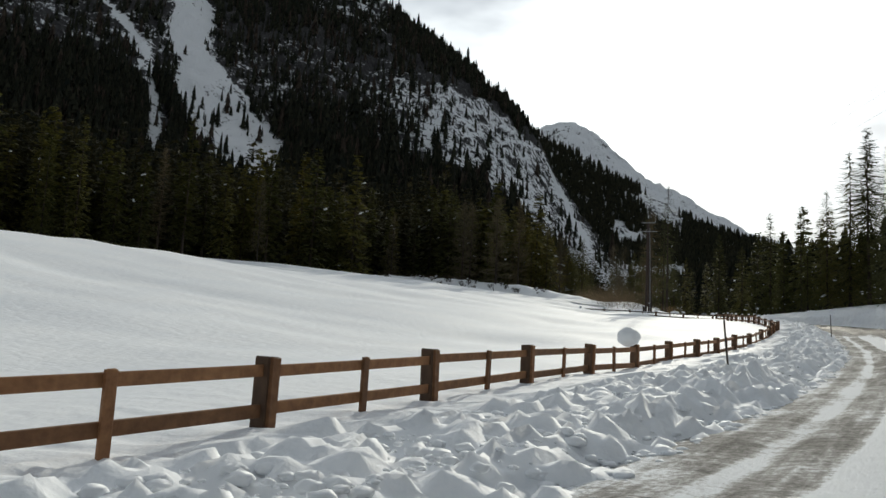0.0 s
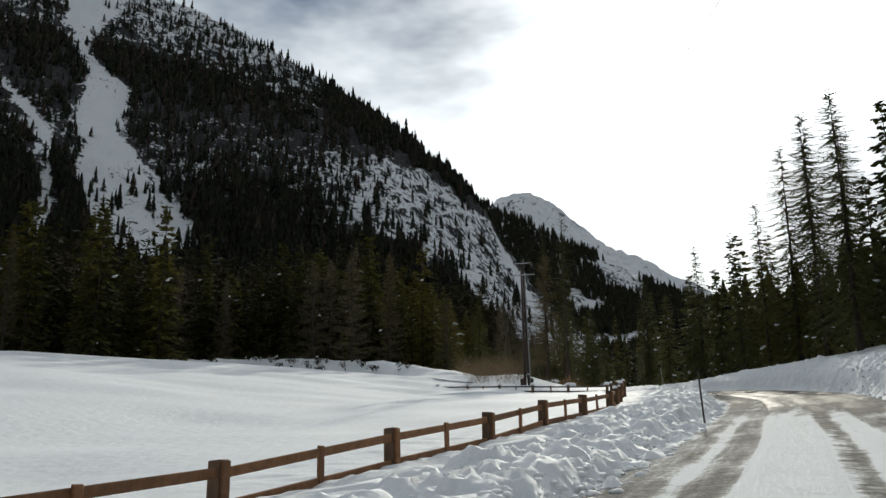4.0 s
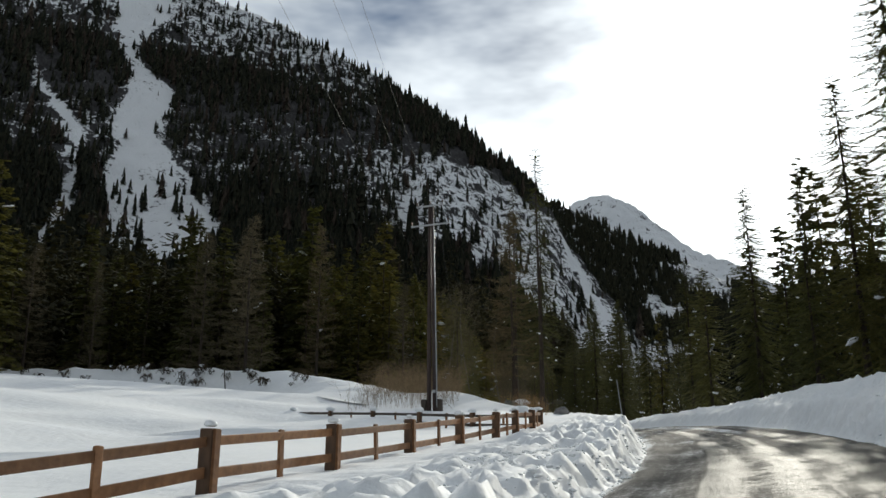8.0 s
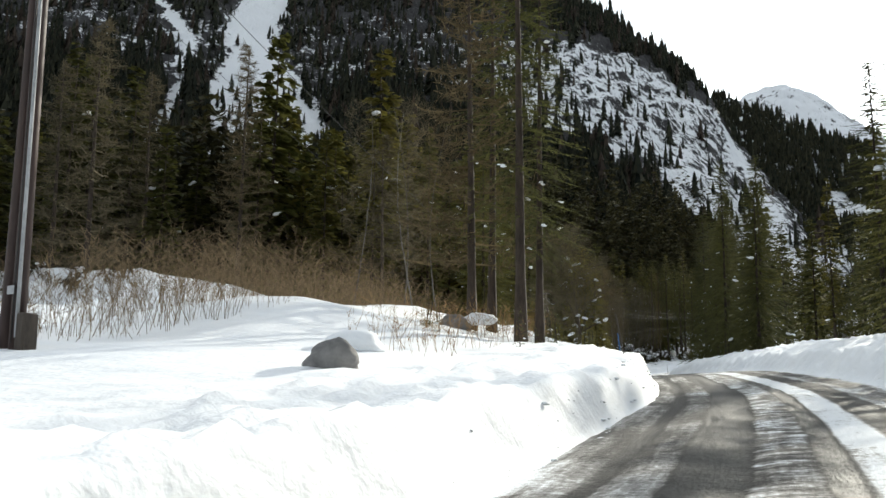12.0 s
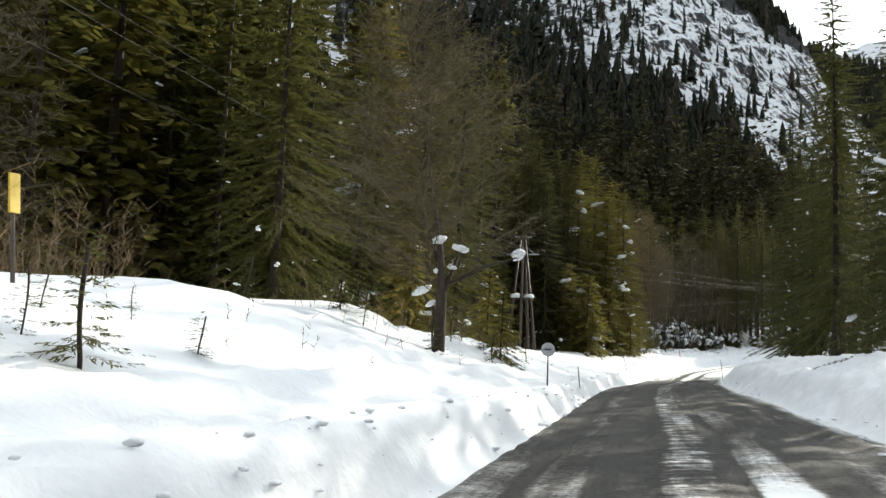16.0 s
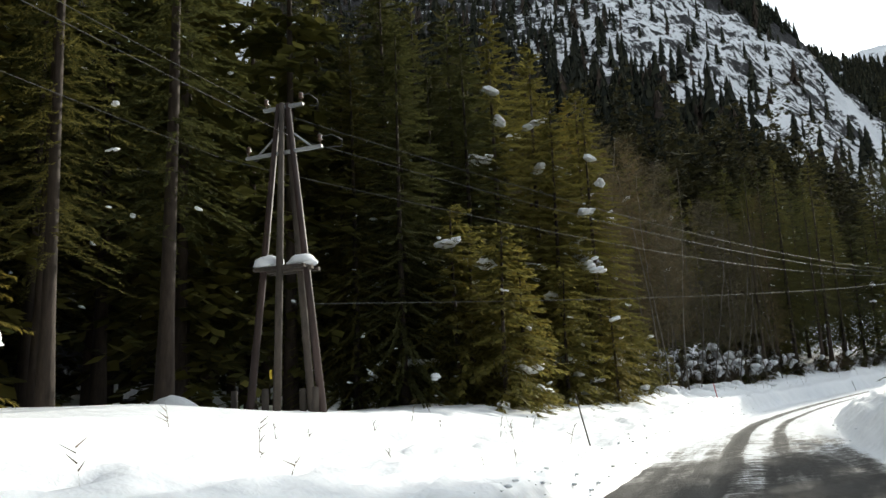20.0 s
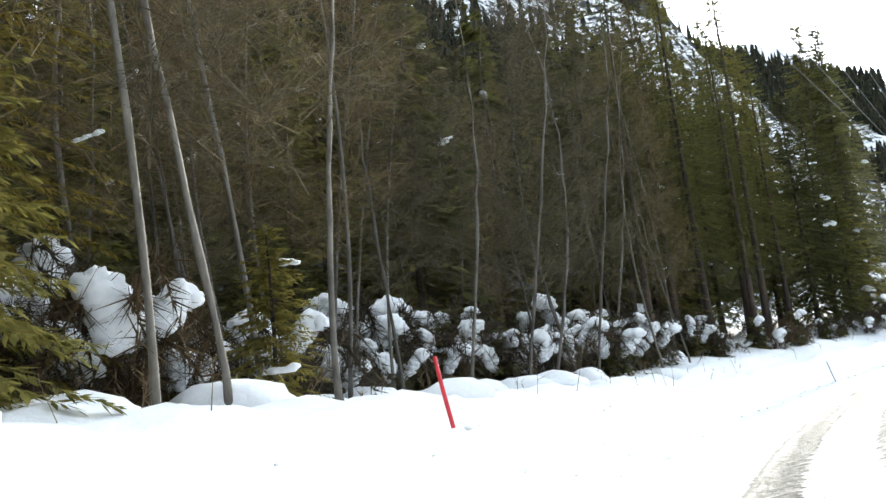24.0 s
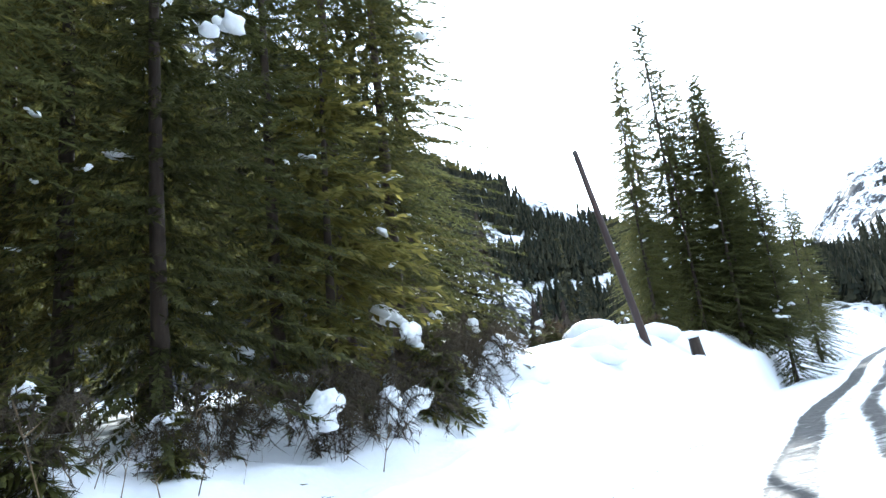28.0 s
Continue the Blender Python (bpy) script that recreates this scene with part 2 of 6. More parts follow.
def road_mat():
    """Wet asphalt under packed snow. Across the road the cover changes in bands that the wheels have made, along it from white to bare to white again."""
    m, nt, b = mat("snowy_road", 0.5, spec=0.1)
    uv = nt.nodes.new("ShaderNodeUVMap")
    uv.uv_map = "road"
    sep = nt.nodes.new("ShaderNodeSeparateXYZ")
    nt.links.new(uv.outputs["UV"], sep.inputs[0])
    d, s = sep.outputs["X"], sep.outputs["Y"]
    v = where(nt)

    def stretched(sx, sy, detail, rough):
        st = nt.nodes.new("ShaderNodeMapping")
        st.inputs["Scale"].default_value = (sx, sy, 1)
        nt.links.new(uv.outputs["UV"], st.inputs["Vector"])
        return math_n(nt, "SUBTRACT", noise_at(nt, st.outputs["Vector"], 1.0, detail, rough), 0.5)

    streak, ripple, wander = stretched(3.4, 0.35, 6, 0.68), stretched(1.8, 4.2, 4, 0.65), stretched(0.05, 0.06, 2, 0.5)
    patch, fine = math_n(nt, "SUBTRACT", noise_at(nt, v, 0.4, 4), 0.5), noise_at(nt, v, 14, 5, 0.7)
    along01 = math_n(nt, "MULTIPLY", s, 0.00333, True)
    # place across the road, 0 at its left edge and 1 at its right, wandering a little
    across = math_n(nt, "ADD", math_n(nt, "MULTIPLY", math_n(nt, "ADD", d, math_n(nt, "MULTIPLY", wander, 0.7)), 0.18), 0.5, True)
    first = curve_of(nt, across, (0, 0.64), (0.05, 0.6), (0.12, 0.55), (0.17, 0.78), (0.20, 0.56), (0.26, 0.50), (0.30, 0.62), (0.33, 1.0), (0.50, 1.0), (0.54, 0.62), (0.58, 0.52), (0.62, 0.85), (0.68, 0.85), (0.72, 0.54), (0.8, 0.52), (0.86, 0.75), (1, 0.9))
    bend = curve_of(nt, across, (0, 0.9), (0.05, 0.66), (0.12, 0.42), (0.2, 0.48), (0.27, 0.5), (0.30, 0.2), (0.34, 0.1), (0.45, 0.26), (0.55, 0.12), (0.62, 0.28), (0.75, 0.10), (0.9, 0.25), (1, 0.85))
    middle = curve_of(nt, across, (0, 0.98), (0.05, 0.8), (0.10, 0.54), (0.17, 0.47), (0.20, 0.22), (0.23, 0.44), (0.30, 0.48), (0.335, 0.02), (0.42, 0.02), (0.45, 0.44), (0.53, 0.52), (0.56, 0.1), (0.585, 0.1), (0.61, 0.72), (0.67, 0.74), (0.70, 0.3), (0.76, 0.3), (0.80, 0.6), (0.88, 0.5), (0.93, 0.7), (1, 0.95))
    later = curve_of(nt, across, (0, 0.98), (0.05, 0.75), (0.10, 0.42), (0.14, 0.3), (0.19, 0.12), (0.24, 0.36), (0.30, 0.3), (0.335, 0.05), (0.44, 0.08), (0.48, 0.42), (0.55, 0.44), (0.585, 0.1), (0.62, 0.34), (0.67, 0.34), (0.70, 0.2), (0.80, 0.3), (0.88, 0.3), (0.93, 0.6), (1, 0.95))
    last = curve_of(nt, across, (0, 1.0), (0.26, 1.0), (0.38, 0.85), (0.41, 0.12), (0.47, 0.14), (0.50, 0.80), (0.58, 0.95), (0.62, 0.6), (0.66, 0.3), (0.70, 0.85), (0.78, 0.9), (0.85, 0.95), (1, 1.0))
    to_bend = curve_of(nt, along01, (0, 0), (0.16, 0.0), (0.22, 1), (1, 1))
    to_middle = curve_of(nt, along01, (0, 0), (0.27, 0.0), (0.36, 1), (1, 1))
    to_later = curve_of(nt, along01, (0, 0), (0.47, 0.0), (0.50, 1), (1, 1))
    to_last = curve_of(nt, along01, (0, 0), (0.60, 0.0), (0.68, 1), (1, 1))

    def lerp(f, p, q):
        return math_n(nt, "ADD", p, math_n(nt, "MULTIPLY", f, math_n(nt, "SUBTRACT", q, p)))

    tread = curve_of(nt, across, (0, 0.35), (0.40, 0.35), (0.43, 1.0), (0.55, 1.0), (0.60, 0.4), (1, 0.4))
    ripple = math_n(nt, "MULTIPLY", ripple, math_n(nt, "ADD", tread, math_n(nt, "MULTIPLY", to_last, 0.6)))
    amount = lerp(to_last, lerp(to_later, lerp(to_middle, lerp(to_bend, first, bend), middle), later), last)
    for src, k in ((streak, 0.85), (ripple, 1.5), (patch, 0.8), (math_n(nt, "SUBTRACT", fine, 0.5), 0.6)):
        amount = math_n(nt, "ADD", amount, math_n(nt, "MULTIPLY", src, k))
    snow = ramp(nt, amount, (0.26, (0, 0, 0)), (0.46, (0.75, 0.75, 0.75)), (0.62, (1, 1, 1)))
    grit = ramp(nt, fine, (0.3, (0.032, 0.031, 0.029)), (0.7, (0.085, 0.081, 0.075)))
    white = ramp(nt, amount, (0.40, (0.16, 0.152, 0.142)), (0.60, (0.36, 0.35, 0.335)), (0.76, (0.82, 0.84, 0.86)))
    nt.links.new(mixc(nt, snow, grit, white), b.inputs["Base Color"])
    rough = ramp(nt, amount, (0.10, (0.62, 0.62, 0.62)), (0.4, (0.9, 0.9, 0.9)))
    nt.links.new(rough, b.inputs["Roughness"])
    n1 = bump(nt, b, amount, 0.7, 0.05)
    bump(nt, b, fine, 0.4, 0.015, n1)
    return m


def curve_of(nt, value, *pts):
    """A float curve through points given between 0 and 1."""
    c = nt.nodes.new("ShaderNodeFloatCurve")
    p = c.mapping.curves[0].points
    p[0].location, p[1].location = pts[0], pts[-1]
    for q in pts[1:-1]:
        p.new(*q)
    c.mapping.update()
    nt.links.new(value, c.inputs["Value"])
    return c.outputs["Value"]


# the main slope by bearing (degrees) and height (0 foot, 1 crest): where its cliffs begin and end, and the snow chutes with their middle and half width
LEDGES = ((-35, 0.58, 0.72), (-16, 0.50, 0.74), (-10, 0.47, 0.76), (-5, 0.42, 0.78), (0, 0.40, 0.84), (5, 0.30, 0.90), (8, 0.20, 1.0), (12, 0.0, 1.0), (15, 0.0, 1.0))
CHUTES = (
    ((0.29, -18.0, 0.0), (0.33, -18.2, 3.2), (0.37, -18.4, 4.4), (0.45, -18.9, 4.4), (0.53, -19.5, 3.5), (0.58, -20.3, 2.2), (0.63, -20.8, 1.7), (0.75, -19.9, 1.9), (0.80, -21.3, 0.9), (0.86, -21.2, 1.6), (0.92, -20.9, 2.3), (1.0, -21.0, 2.6)),
    ((0.31, -25.4, 0.0), (0.37, -25.3, 1.0), (0.44, -24.6, 1.0), (0.5, -24.2, 0.7), (0.585, -24.3, 0.8), (0.66, -25.8, 0.7), (0.72, -27.0, 0.7), (0.78, -27.5, 0.0), (1.0, -27.5, 0.0)),
    ((0.2, 2.0, 0.0), (0.42, -2.9, 0.0), (0.48, -2.6, 0.22), (0.6, -2.3, 0.25), (0.66, -2.2, 0.0), (1.0, -2.0, 0.0)),
    ((0.05, 11.4, 0.0), (0.2, 10.8, 1.1), (0.5, 9.8, 1.1), (0.8, 8.6, 0.8), (0.95, 7.4, 0.5), (1.0, 6.5, 0.0)),
)


def rock_mat(name, size, base, slope=False):
    """Dark broken rock with snow on its ledges; on the main slope cliffs between dark forest, and snow chutes with their fans."""
    m, nt, b = mat(name, 0.9, spec=0.2)
    geo = nt.nodes.new("ShaderNodeNewGeometry")
    sep = nt.nodes.new("ShaderNodeSeparateXYZ")
    nt.links.new(geo.outputs["Normal"], sep.inputs[0])
    v = where(nt, 1, 1, 0.6)
    tilted = nt.nodes.new("ShaderNodeMapping")
    tilted.inputs["Rotation"].default_value, tilted.inputs["Scale"].default_value = (0.0, radians(38), 0.0), (1.0, 1.0, 0.35)
    nt.links.new(v, tilted.inputs["Vector"])
    big, mid, fine = noise_at(nt, v, 0.012 * size, 4), noise_at(nt, v, 0.07 * size, 6, 0.66), noise_at(nt, tilted.outputs["Vector"], 0.25 * size, 6, 0.72)
    rock = ramp(nt, fine, (0.3, (0.012, 0.012, 0.014)), (0.7, (0.075, 0.073, 0.074)))
    amount = math_n(nt, "ADD", math_n(nt, "MULTIPLY", sep.outputs["Z"], 0.5), base)
    for src, k in ((mid, 0.9), (fine, 1.3), (big, 0.45)):
        amount = math_n(nt, "ADD", amount, math_n(nt, "MULTIPLY", src, k))
    if slope:
        uv = nt.nodes.new("ShaderNodeUVMap")
        uv.uv_map = "slope"
        su = nt.nodes.new("ShaderNodeSeparateXYZ")
        nt.links.new(uv.outputs["UV"], su.inputs[0])
        az, h = math_n(nt, "MULTIPLY", su.outputs["X"], 57.2958), su.outputs["Y"]
        turn01 = math_n(nt, "MULTIPLY", math_n(nt, "ADD", az, 35.0), 0.02, True)
        rough_h = math_n(nt, "ADD", h, math_n(nt, "MULTIPLY", math_n(nt, "SUBTRACT", mid, 0.5), 0.35))
        low, high = (curve_of(nt, turn01, *[((row[0] + 35) / 50, row[k]) for row in LEDGES]) for k in (1, 2))
        cliff = math_n(nt, "MULTIPLY", math_n(nt, "MULTIPLY", math_n(nt, "SUBTRACT", rough_h, low), 14.0, True), math_n(nt, "MULTIPLY", math_n(nt, "SUBTRACT", high, rough_h), 14.0, True))
        bared = curve_of(nt, turn01, *[((a + 35) / 50, b) for a, b in ((-35, 0.5), (-17, 0.62), (-12, 0.45), (-7, 0.5), (-3, 0.85), (2, 1.0), (15, 1.0))])
        cliff = math_n(nt, "MULTIPLY", cliff, bared)
        crown = math_n(nt, "MULTIPLY", math_n(nt, "SUBTRACT", rough_h, 0.80), 9.0, True)
        crown = math_n(nt, "MULTIPLY", crown, math_n(nt, "MULTIPLY", math_n(nt, "SUBTRACT", -2.0, az), 0.25, True))
        amount = math_n(nt, "ADD", amount, math_n(nt, "MULTIPLY", math_n(nt, "MAXIMUM", cliff, crown), 0.37))
        wob = math_n(nt, "MULTIPLY", math_n(nt, "SUBTRACT", mid, 0.5), 3.0)
        for chute in CHUTES:
            c = math_n(nt, "ADD", math_n(nt, "MULTIPLY", curve_of(nt, h, (0, (chute[0][1] + 35) / 50), *[(row[0], (row[1] + 35) / 50) for row in chute]), 50.0), -35.0)
            w = math_n(nt, "MULTIPLY", curve_of(nt, h, (0, 0), *[(row[0], row[2] / 10) for row in chute]), 10.0)
            off = math_n(nt, "ABSOLUTE", math_n(nt, "ADD", math_n(nt, "SUBTRACT", az, c), wob))
            inside = math_n(nt, "MULTIPLY", math_n(nt, "SUBTRACT", w, off), 1.4, True)
            amount = math_n(nt, "ADD", amount, math_n(nt, "MULTIPLY", inside, 0.50))
    snow = ramp(nt, math_n(nt, "MULTIPLY", amount, 0.5), (0.75, (0, 0, 0)), (0.80, (1, 1, 1)))
    nt.links.new(snow_color(nt, mixc, snow, rock), b.inputs["Base Color"])
    bump(nt, b, fine, 0.9, 2.5 / size)
    return m


def snow_color(nt, mix, fac, under):
    return mix(nt, fac, under, (0.80, 0.82, 0.85))


ROAD_MAT = road_mat()
ROCK_MAT = rock_mat("cliff_and_snow", 2.4, -0.44, True)
RIDGE_MAT = rock_mat("ridge_rock_and_snow", 2.0, -0.1)
PEAK_MAT = rock_mat("snowy_peak", 2.0, 0.06)
SLOPE_MAT = rock_mat("snowy_slope", 1.0, -0.16)


# ---- builders ----
def mesh_of(name, verts, faces, material, smooth=False):
    me = bpy.data.meshes.new(name)
    me.from_pydata([tuple(v) for v in verts], [], [tuple(f) for f in faces])
    me.materials.append(material)
    if smooth:
        me.polygons.foreach_set("use_smooth", [True] * len(me.polygons))
    me.update()
    return me


def mesh_tris(name, verts, tris, material, smooth=False):
    """A triangle mesh from arrays; quick for large ones."""
    verts, tris = np.asarray(verts, np.float32), np.asarray(tris, np.int32)
    me = bpy.data.meshes.new(name)
    me.vertices.add(len(verts))
    me.vertices.foreach_set("co", verts.ravel())
    me.loops.add(tris.size)
    me.loops.foreach_set("vertex_index", tris.ravel())
    me.polygons.add(len(tris))
    me.polygons.foreach_set("loop_start", np.arange(0, tris.size, 3, dtype=np.int32))
    if smooth:
        me.polygons.foreach_set("use_smooth", np.ones(len(tris), bool))
    me.materials.append(material)
    me.update(calc_edges=True)
    return me


def part(name, data, parent=None, label="", at=None):
    """Links mesh data as one object, under a thing or a part where parent is given."""
    ob = new(name, data)
    if parent is not None:
        ob.parent = parent
    if at is not None:
        ob.matrix_basis = at
    if label:
        ob["label"] = label
    return ob


def tube(points, radii, sides=8, cap=True):
    """Vertices and faces of a round bar along points."""
    pts = [Vector(p) for p in points]
    verts, faces = [], []
    for i, p in enumerate(pts):
        d = (pts[min(i + 1, len(pts) - 1)] - pts[max(i - 1, 0)]).normalized()
        u = d.cross(Vector((0.31, 0.95, 0.05)))
        if u.length < 1e-3:
            u = d.cross(Vector((1, 0, 0)))
        u.normalize()
        w = d.cross(u)
        for k in range(sides):
            a = 2 * math.pi * k / sides
            verts.append(p + (u * math.cos(a) + w * math.sin(a)) * radii[i])
    for i in range(len(pts) - 1):
        for k in range(sides):
            a, b = i * sides + k, i * sides + (k + 1) % sides
            faces.append((a, b, b + sides, a + sides))
    if cap:
        faces.append(tuple(range(sides))[::-1])
        faces.append(tuple(range((len(pts) - 1) * sides, len(pts) * sides)))
    return verts, faces


def join(*shapes):
    verts, faces = [], []
    for v, f in shapes:
        n = len(verts)
        verts += list(v)
        faces += [tuple(i + n for i in q) for q in f]
    return verts, faces


def box(sx, sy, sz, bevel=0.0, at=(0, 0, 0), wear=0.0, seed=0):
    """A bevelled board or block, with a little wear, its lower face's centre at the given place."""
    bm = bmesh.new()
    bmesh.ops.create_cube(bm, size=1.0)
    for v in bm.verts:
        v.co = Vector((v.co.x * sx + at[0], v.co.y * sy + at[1], (v.co.z + 0.5) * sz + at[2]))
    if bevel:
        bmesh.ops.bevel(bm, geom=list(bm.edges), offset=bevel, segments=1, affect="EDGES")
    rnd = random.Random(seed)
    for v in bm.verts:
        v.co += Vector([rnd.uniform(-wear, wear) for _ in range(3)])
    bm.verts.index_update()
    out = [v.co.copy() for v in bm.verts], [tuple(v.index for v in f.verts) for f in bm.faces]
    bm.free()
    return out


def blob(seed, rx, ry, rz, flat=0.35, lump=0.22, fine=3, freq=1.6):
    """A lump of settled snow or a stone: rounded above, flatter beneath."""
    bm = bmesh.new()
    bmesh.ops.create_icosphere(bm, subdivisions=fine, radius=1.0)
    for v in bm.verts:
        n = noise.noise(v.co * freq + Vector((seed * 7.3, seed * 3.1, 0))) + 0.5 * noise.noise(v.co * freq * 2.3 + Vector((0, seed * 5.7, 9)))
        p = v.co * (1 + lump * n)
        v.co = Vector((p.x * rx, p.y * ry, p.z * rz * (1 if p.z > 0 else flat)))
    bm.verts.index_update()
    out = [v.co.copy() for v in bm.verts], [tuple(v.index for v in f.verts) for f in bm.faces]
    bm.free()
    return out


def spruce_crown(h, r, seed, first=0.12, whorls=34, per=7, twigs=16, width=0.13, length=0.5, droop=0.55, ragged=0.35, hang=0.5, lean_out=1.0):
    """Needled twigs along drooping boughs: an array of slim triangles with gaps between the boughs."""
    rg = np.random.RandomState(seed)
    V, n = [], 0
    for i in range(whorls):
        f = first + (1 - first) * (i + rg.rand() * 0.8) / whorls
        if f > 0.985:
            continue
        reach = r * ((1 - f) ** 0.70) * lean_out + 0.16 * min(1.0, h / 4)
        count = max(3, int(per * (0.75 + 0.25 * (1 - f)) + rg.rand()))
        for k in range(count):
            L = reach * (1 - ragged * rg.rand() ** 1.5)
            if rg.rand() < 0.06:
                L *= 0.4
            az = 2 * math.pi * (k + rg.rand() * 0.9) / count + i * 2.4
            z0 = f * h + rg.uniform(-1.6, 1.6) * h / whorls
            out = np.array([math.cos(az), math.sin(az), 0.0])
            side = np.array([-out[1], out[0], 0.0])
            rise = 0.28 * f - 0.05
            m = max(4, int(twigs * (0.4 + 0.6 * L / r)))
            u = np.sort(rg.rand(m)) * 0.92 + 0.08
            drop = droop * L * (u ** 1.3) * (1 - 0.75 * f) - rise * L * u - 0.18 * L * np.maximum(u - 0.7, 0)
            base = np.outer(u * L, out) + np.array([0, 0, z0]) - np.outer(drop, [0, 0, 1.0])
            sgn = np.where(rg.rand(m) < 0.5, -1.0, 1.0)
            tl = length * (0.55 + 0.6 * rg.rand(m)) * (1.15 - 0.55 * u) * min(1.0, 0.45 + L / r)
            dirs = np.outer(0.55 + 0.5 * rg.rand(m), out) + np.outer(sgn * (0.85 - 0.5 * u), side)
            dirs[:, 2] += (0.25 * rg.rand(m) - hang * (0.1 + 1.5 * rg.rand(m))) * (1 - 0.5 * f)
            dirs /= np.linalg.norm(dirs, axis=1)[:, None]
            tip = base + dirs * tl[:, None]
            across = np.cross(dirs, np.array([0.15, 0.1, 1.0]))
            across /= np.linalg.norm(across, axis=1)[:, None] + 1e-6
            across[:, 2] += rg.uniform(-0.5, 0.5, m)
            w = (width * (0.6 + 0.8 * rg.rand(m)))[:, None]
            mid = base + dirs * (tl * 0.45)[:, None]
            V.append(np.stack([base, mid + across * w, tip, mid - across * w], 1).reshape(-1, 3))
    # the leader
    for k in range(10):
        z = h * (0.93 + 0.07 * k / 10)
        a = k * 2.1
        o = np.array([math.cos(a), math.sin(a), 0.6]) * (0.05 + 0.22 * (1 - k / 10)) * min(1.0, h / 6)
        V.append(np.array([[0, 0, z], o * 0.6 + [0.008 * min(h, 6), 0, z], o * 1.6 + [0, 0, z], o * 0.6 + [-0.008 * min(h, 6), 0.005 * min(h, 6), z]]))
    V = np.concatenate(V)
    q = np.arange(len(V)).reshape(-1, 4)
    T = np.concatenate([q[:, [0, 1, 2]], q[:, [0, 2, 3]]])
    return V, T


def sliver_crown(seed, segs, width):
    """Thin twigs from pairs of points: two crossing slivers would be wasted, one flat sliver each."""
    rg = np.random.RandomState(seed)
    a, b = segs[:, 0], segs[:, 1]
    d = b - a
    c = np.cross(d, rg.normal(size=d.shape))
    c /= np.linalg.norm(c, axis=1)[:, None] + 1e-9
    V = np.stack([a - c * width / 2, a + c * width / 2, b], 1).reshape(-1, 3)
    return V, np.arange(len(V)).reshape(-1, 3)


def bare_crown(h, r, seed, boughs=60, first=0.2, rise=0.3, twigs=26, width=0.025, tw=0.5, top=0.75, sag=0.0):
    """The limbs and twigs of a leafless tree or larch."""
    rg = np.random.RandomState(seed)
    segs, limbs = [], []
    for i in range(boughs):
        f = first + (1 - first) * (i + rg.rand()) / boughs
        if f > 0.99:
            continue
        az = rg.rand() * 6.283
        out = np.array([math.cos(az), math.sin(az), 0])
        L = r * ((1 - f) ** top + 0.1) * (0.6 + 0.5 * rg.rand())
        a = np.array([0, 0, f * h])
        mid = a + out * L * 0.55 + np.array([0, 0, (rise * 0.6 - sag) * L])
        end = a + out * L + np.array([0, 0, rise * L - sag * 0.6 * L])
        limbs += [(a, mid), (mid, end)]
        for k in range(int(twigs * (0.4 + 0.6 * L / r))):
            u = 0.15 + 0.85 * rg.rand()
            p = a + (mid - a) * (u / 0.55) if u < 0.55 else mid + (end - mid) * ((u - 0.55) / 0.45)
            t = rg.normal(size=3) * [1, 1, 0.7] + out * 0.7 + np.array([0, 0, 0.35 - sag * 1.6])
            t /= np.linalg.norm(t)
            q = p + t * tw * (0.4 + rg.rand())
            segs.append((p, q))
            s2 = rg.normal(size=3) * 0.6 + t
            segs.append((p + (q - p) * 0.5, p + (q - p) * 0.5 + s2 * tw * 0.45))
    V1, T1 = sliver_crown(seed + 1, np.array(limbs), width * 2.6)
    V2, T2 = sliver_crown(seed + 2, np.array(segs), width)
    return np.concatenate([V1, V2]), np.concatenate([T1, T2 + len(V1)])


def trunk_mesh(name, h, r0, r1, material, seed, bend=0.15, sides=9, flare=1.5, rings=9):
    rnd = random.Random(seed)
    ph, amp = rnd.uniform(0, 6), bend
    pts, rad = [], []
    for i in range(rings):
        u = i / (rings - 1)
        pts.append((amp * math.sin(ph + u * 3) - amp * math.sin(ph), amp * math.cos(ph + u * 2.3) - amp * math.cos(ph), h * u - (0.9 if i == 0 else 0)))
        rad.append((r0 + (r1 - r0) * u) * (flare if i == 0 else 1))
    v, f = tube(pts, rad, sides)
    for p in v:
        p *= 1.0
        k = 1 + 0.1 * noise.noise(Vector((p.x * 6, p.y * 6, p.z * 1.5 + seed)))
        p.x, p.y = p.x * k, p.y * k
    return mesh_of(name, v, f, material, True)


def scatter(tv, tt, places, scales, turns):
    """Many copies of a small template in one mesh."""
    tv, tt = np.asarray(tv, float), np.asarray(tt, int)
    c, s = np.cos(turns)[:, None], np.sin(turns)[:, None]
    x, y = tv[None, :, 0] * scales[:, :1], tv[None, :, 1] * scales[:, :1]
    V = np.stack([x * c - y * s, x * s + y * c, tv[None, :, 2] * scales[:, 1:2]], -1) + np.asarray(places)[:, None, :]
    T = tt[None] + (np.arange(len(places)) * len(tv))[:, None, None]
    return V.reshape(-1, 3), T.reshape(-1, 3)

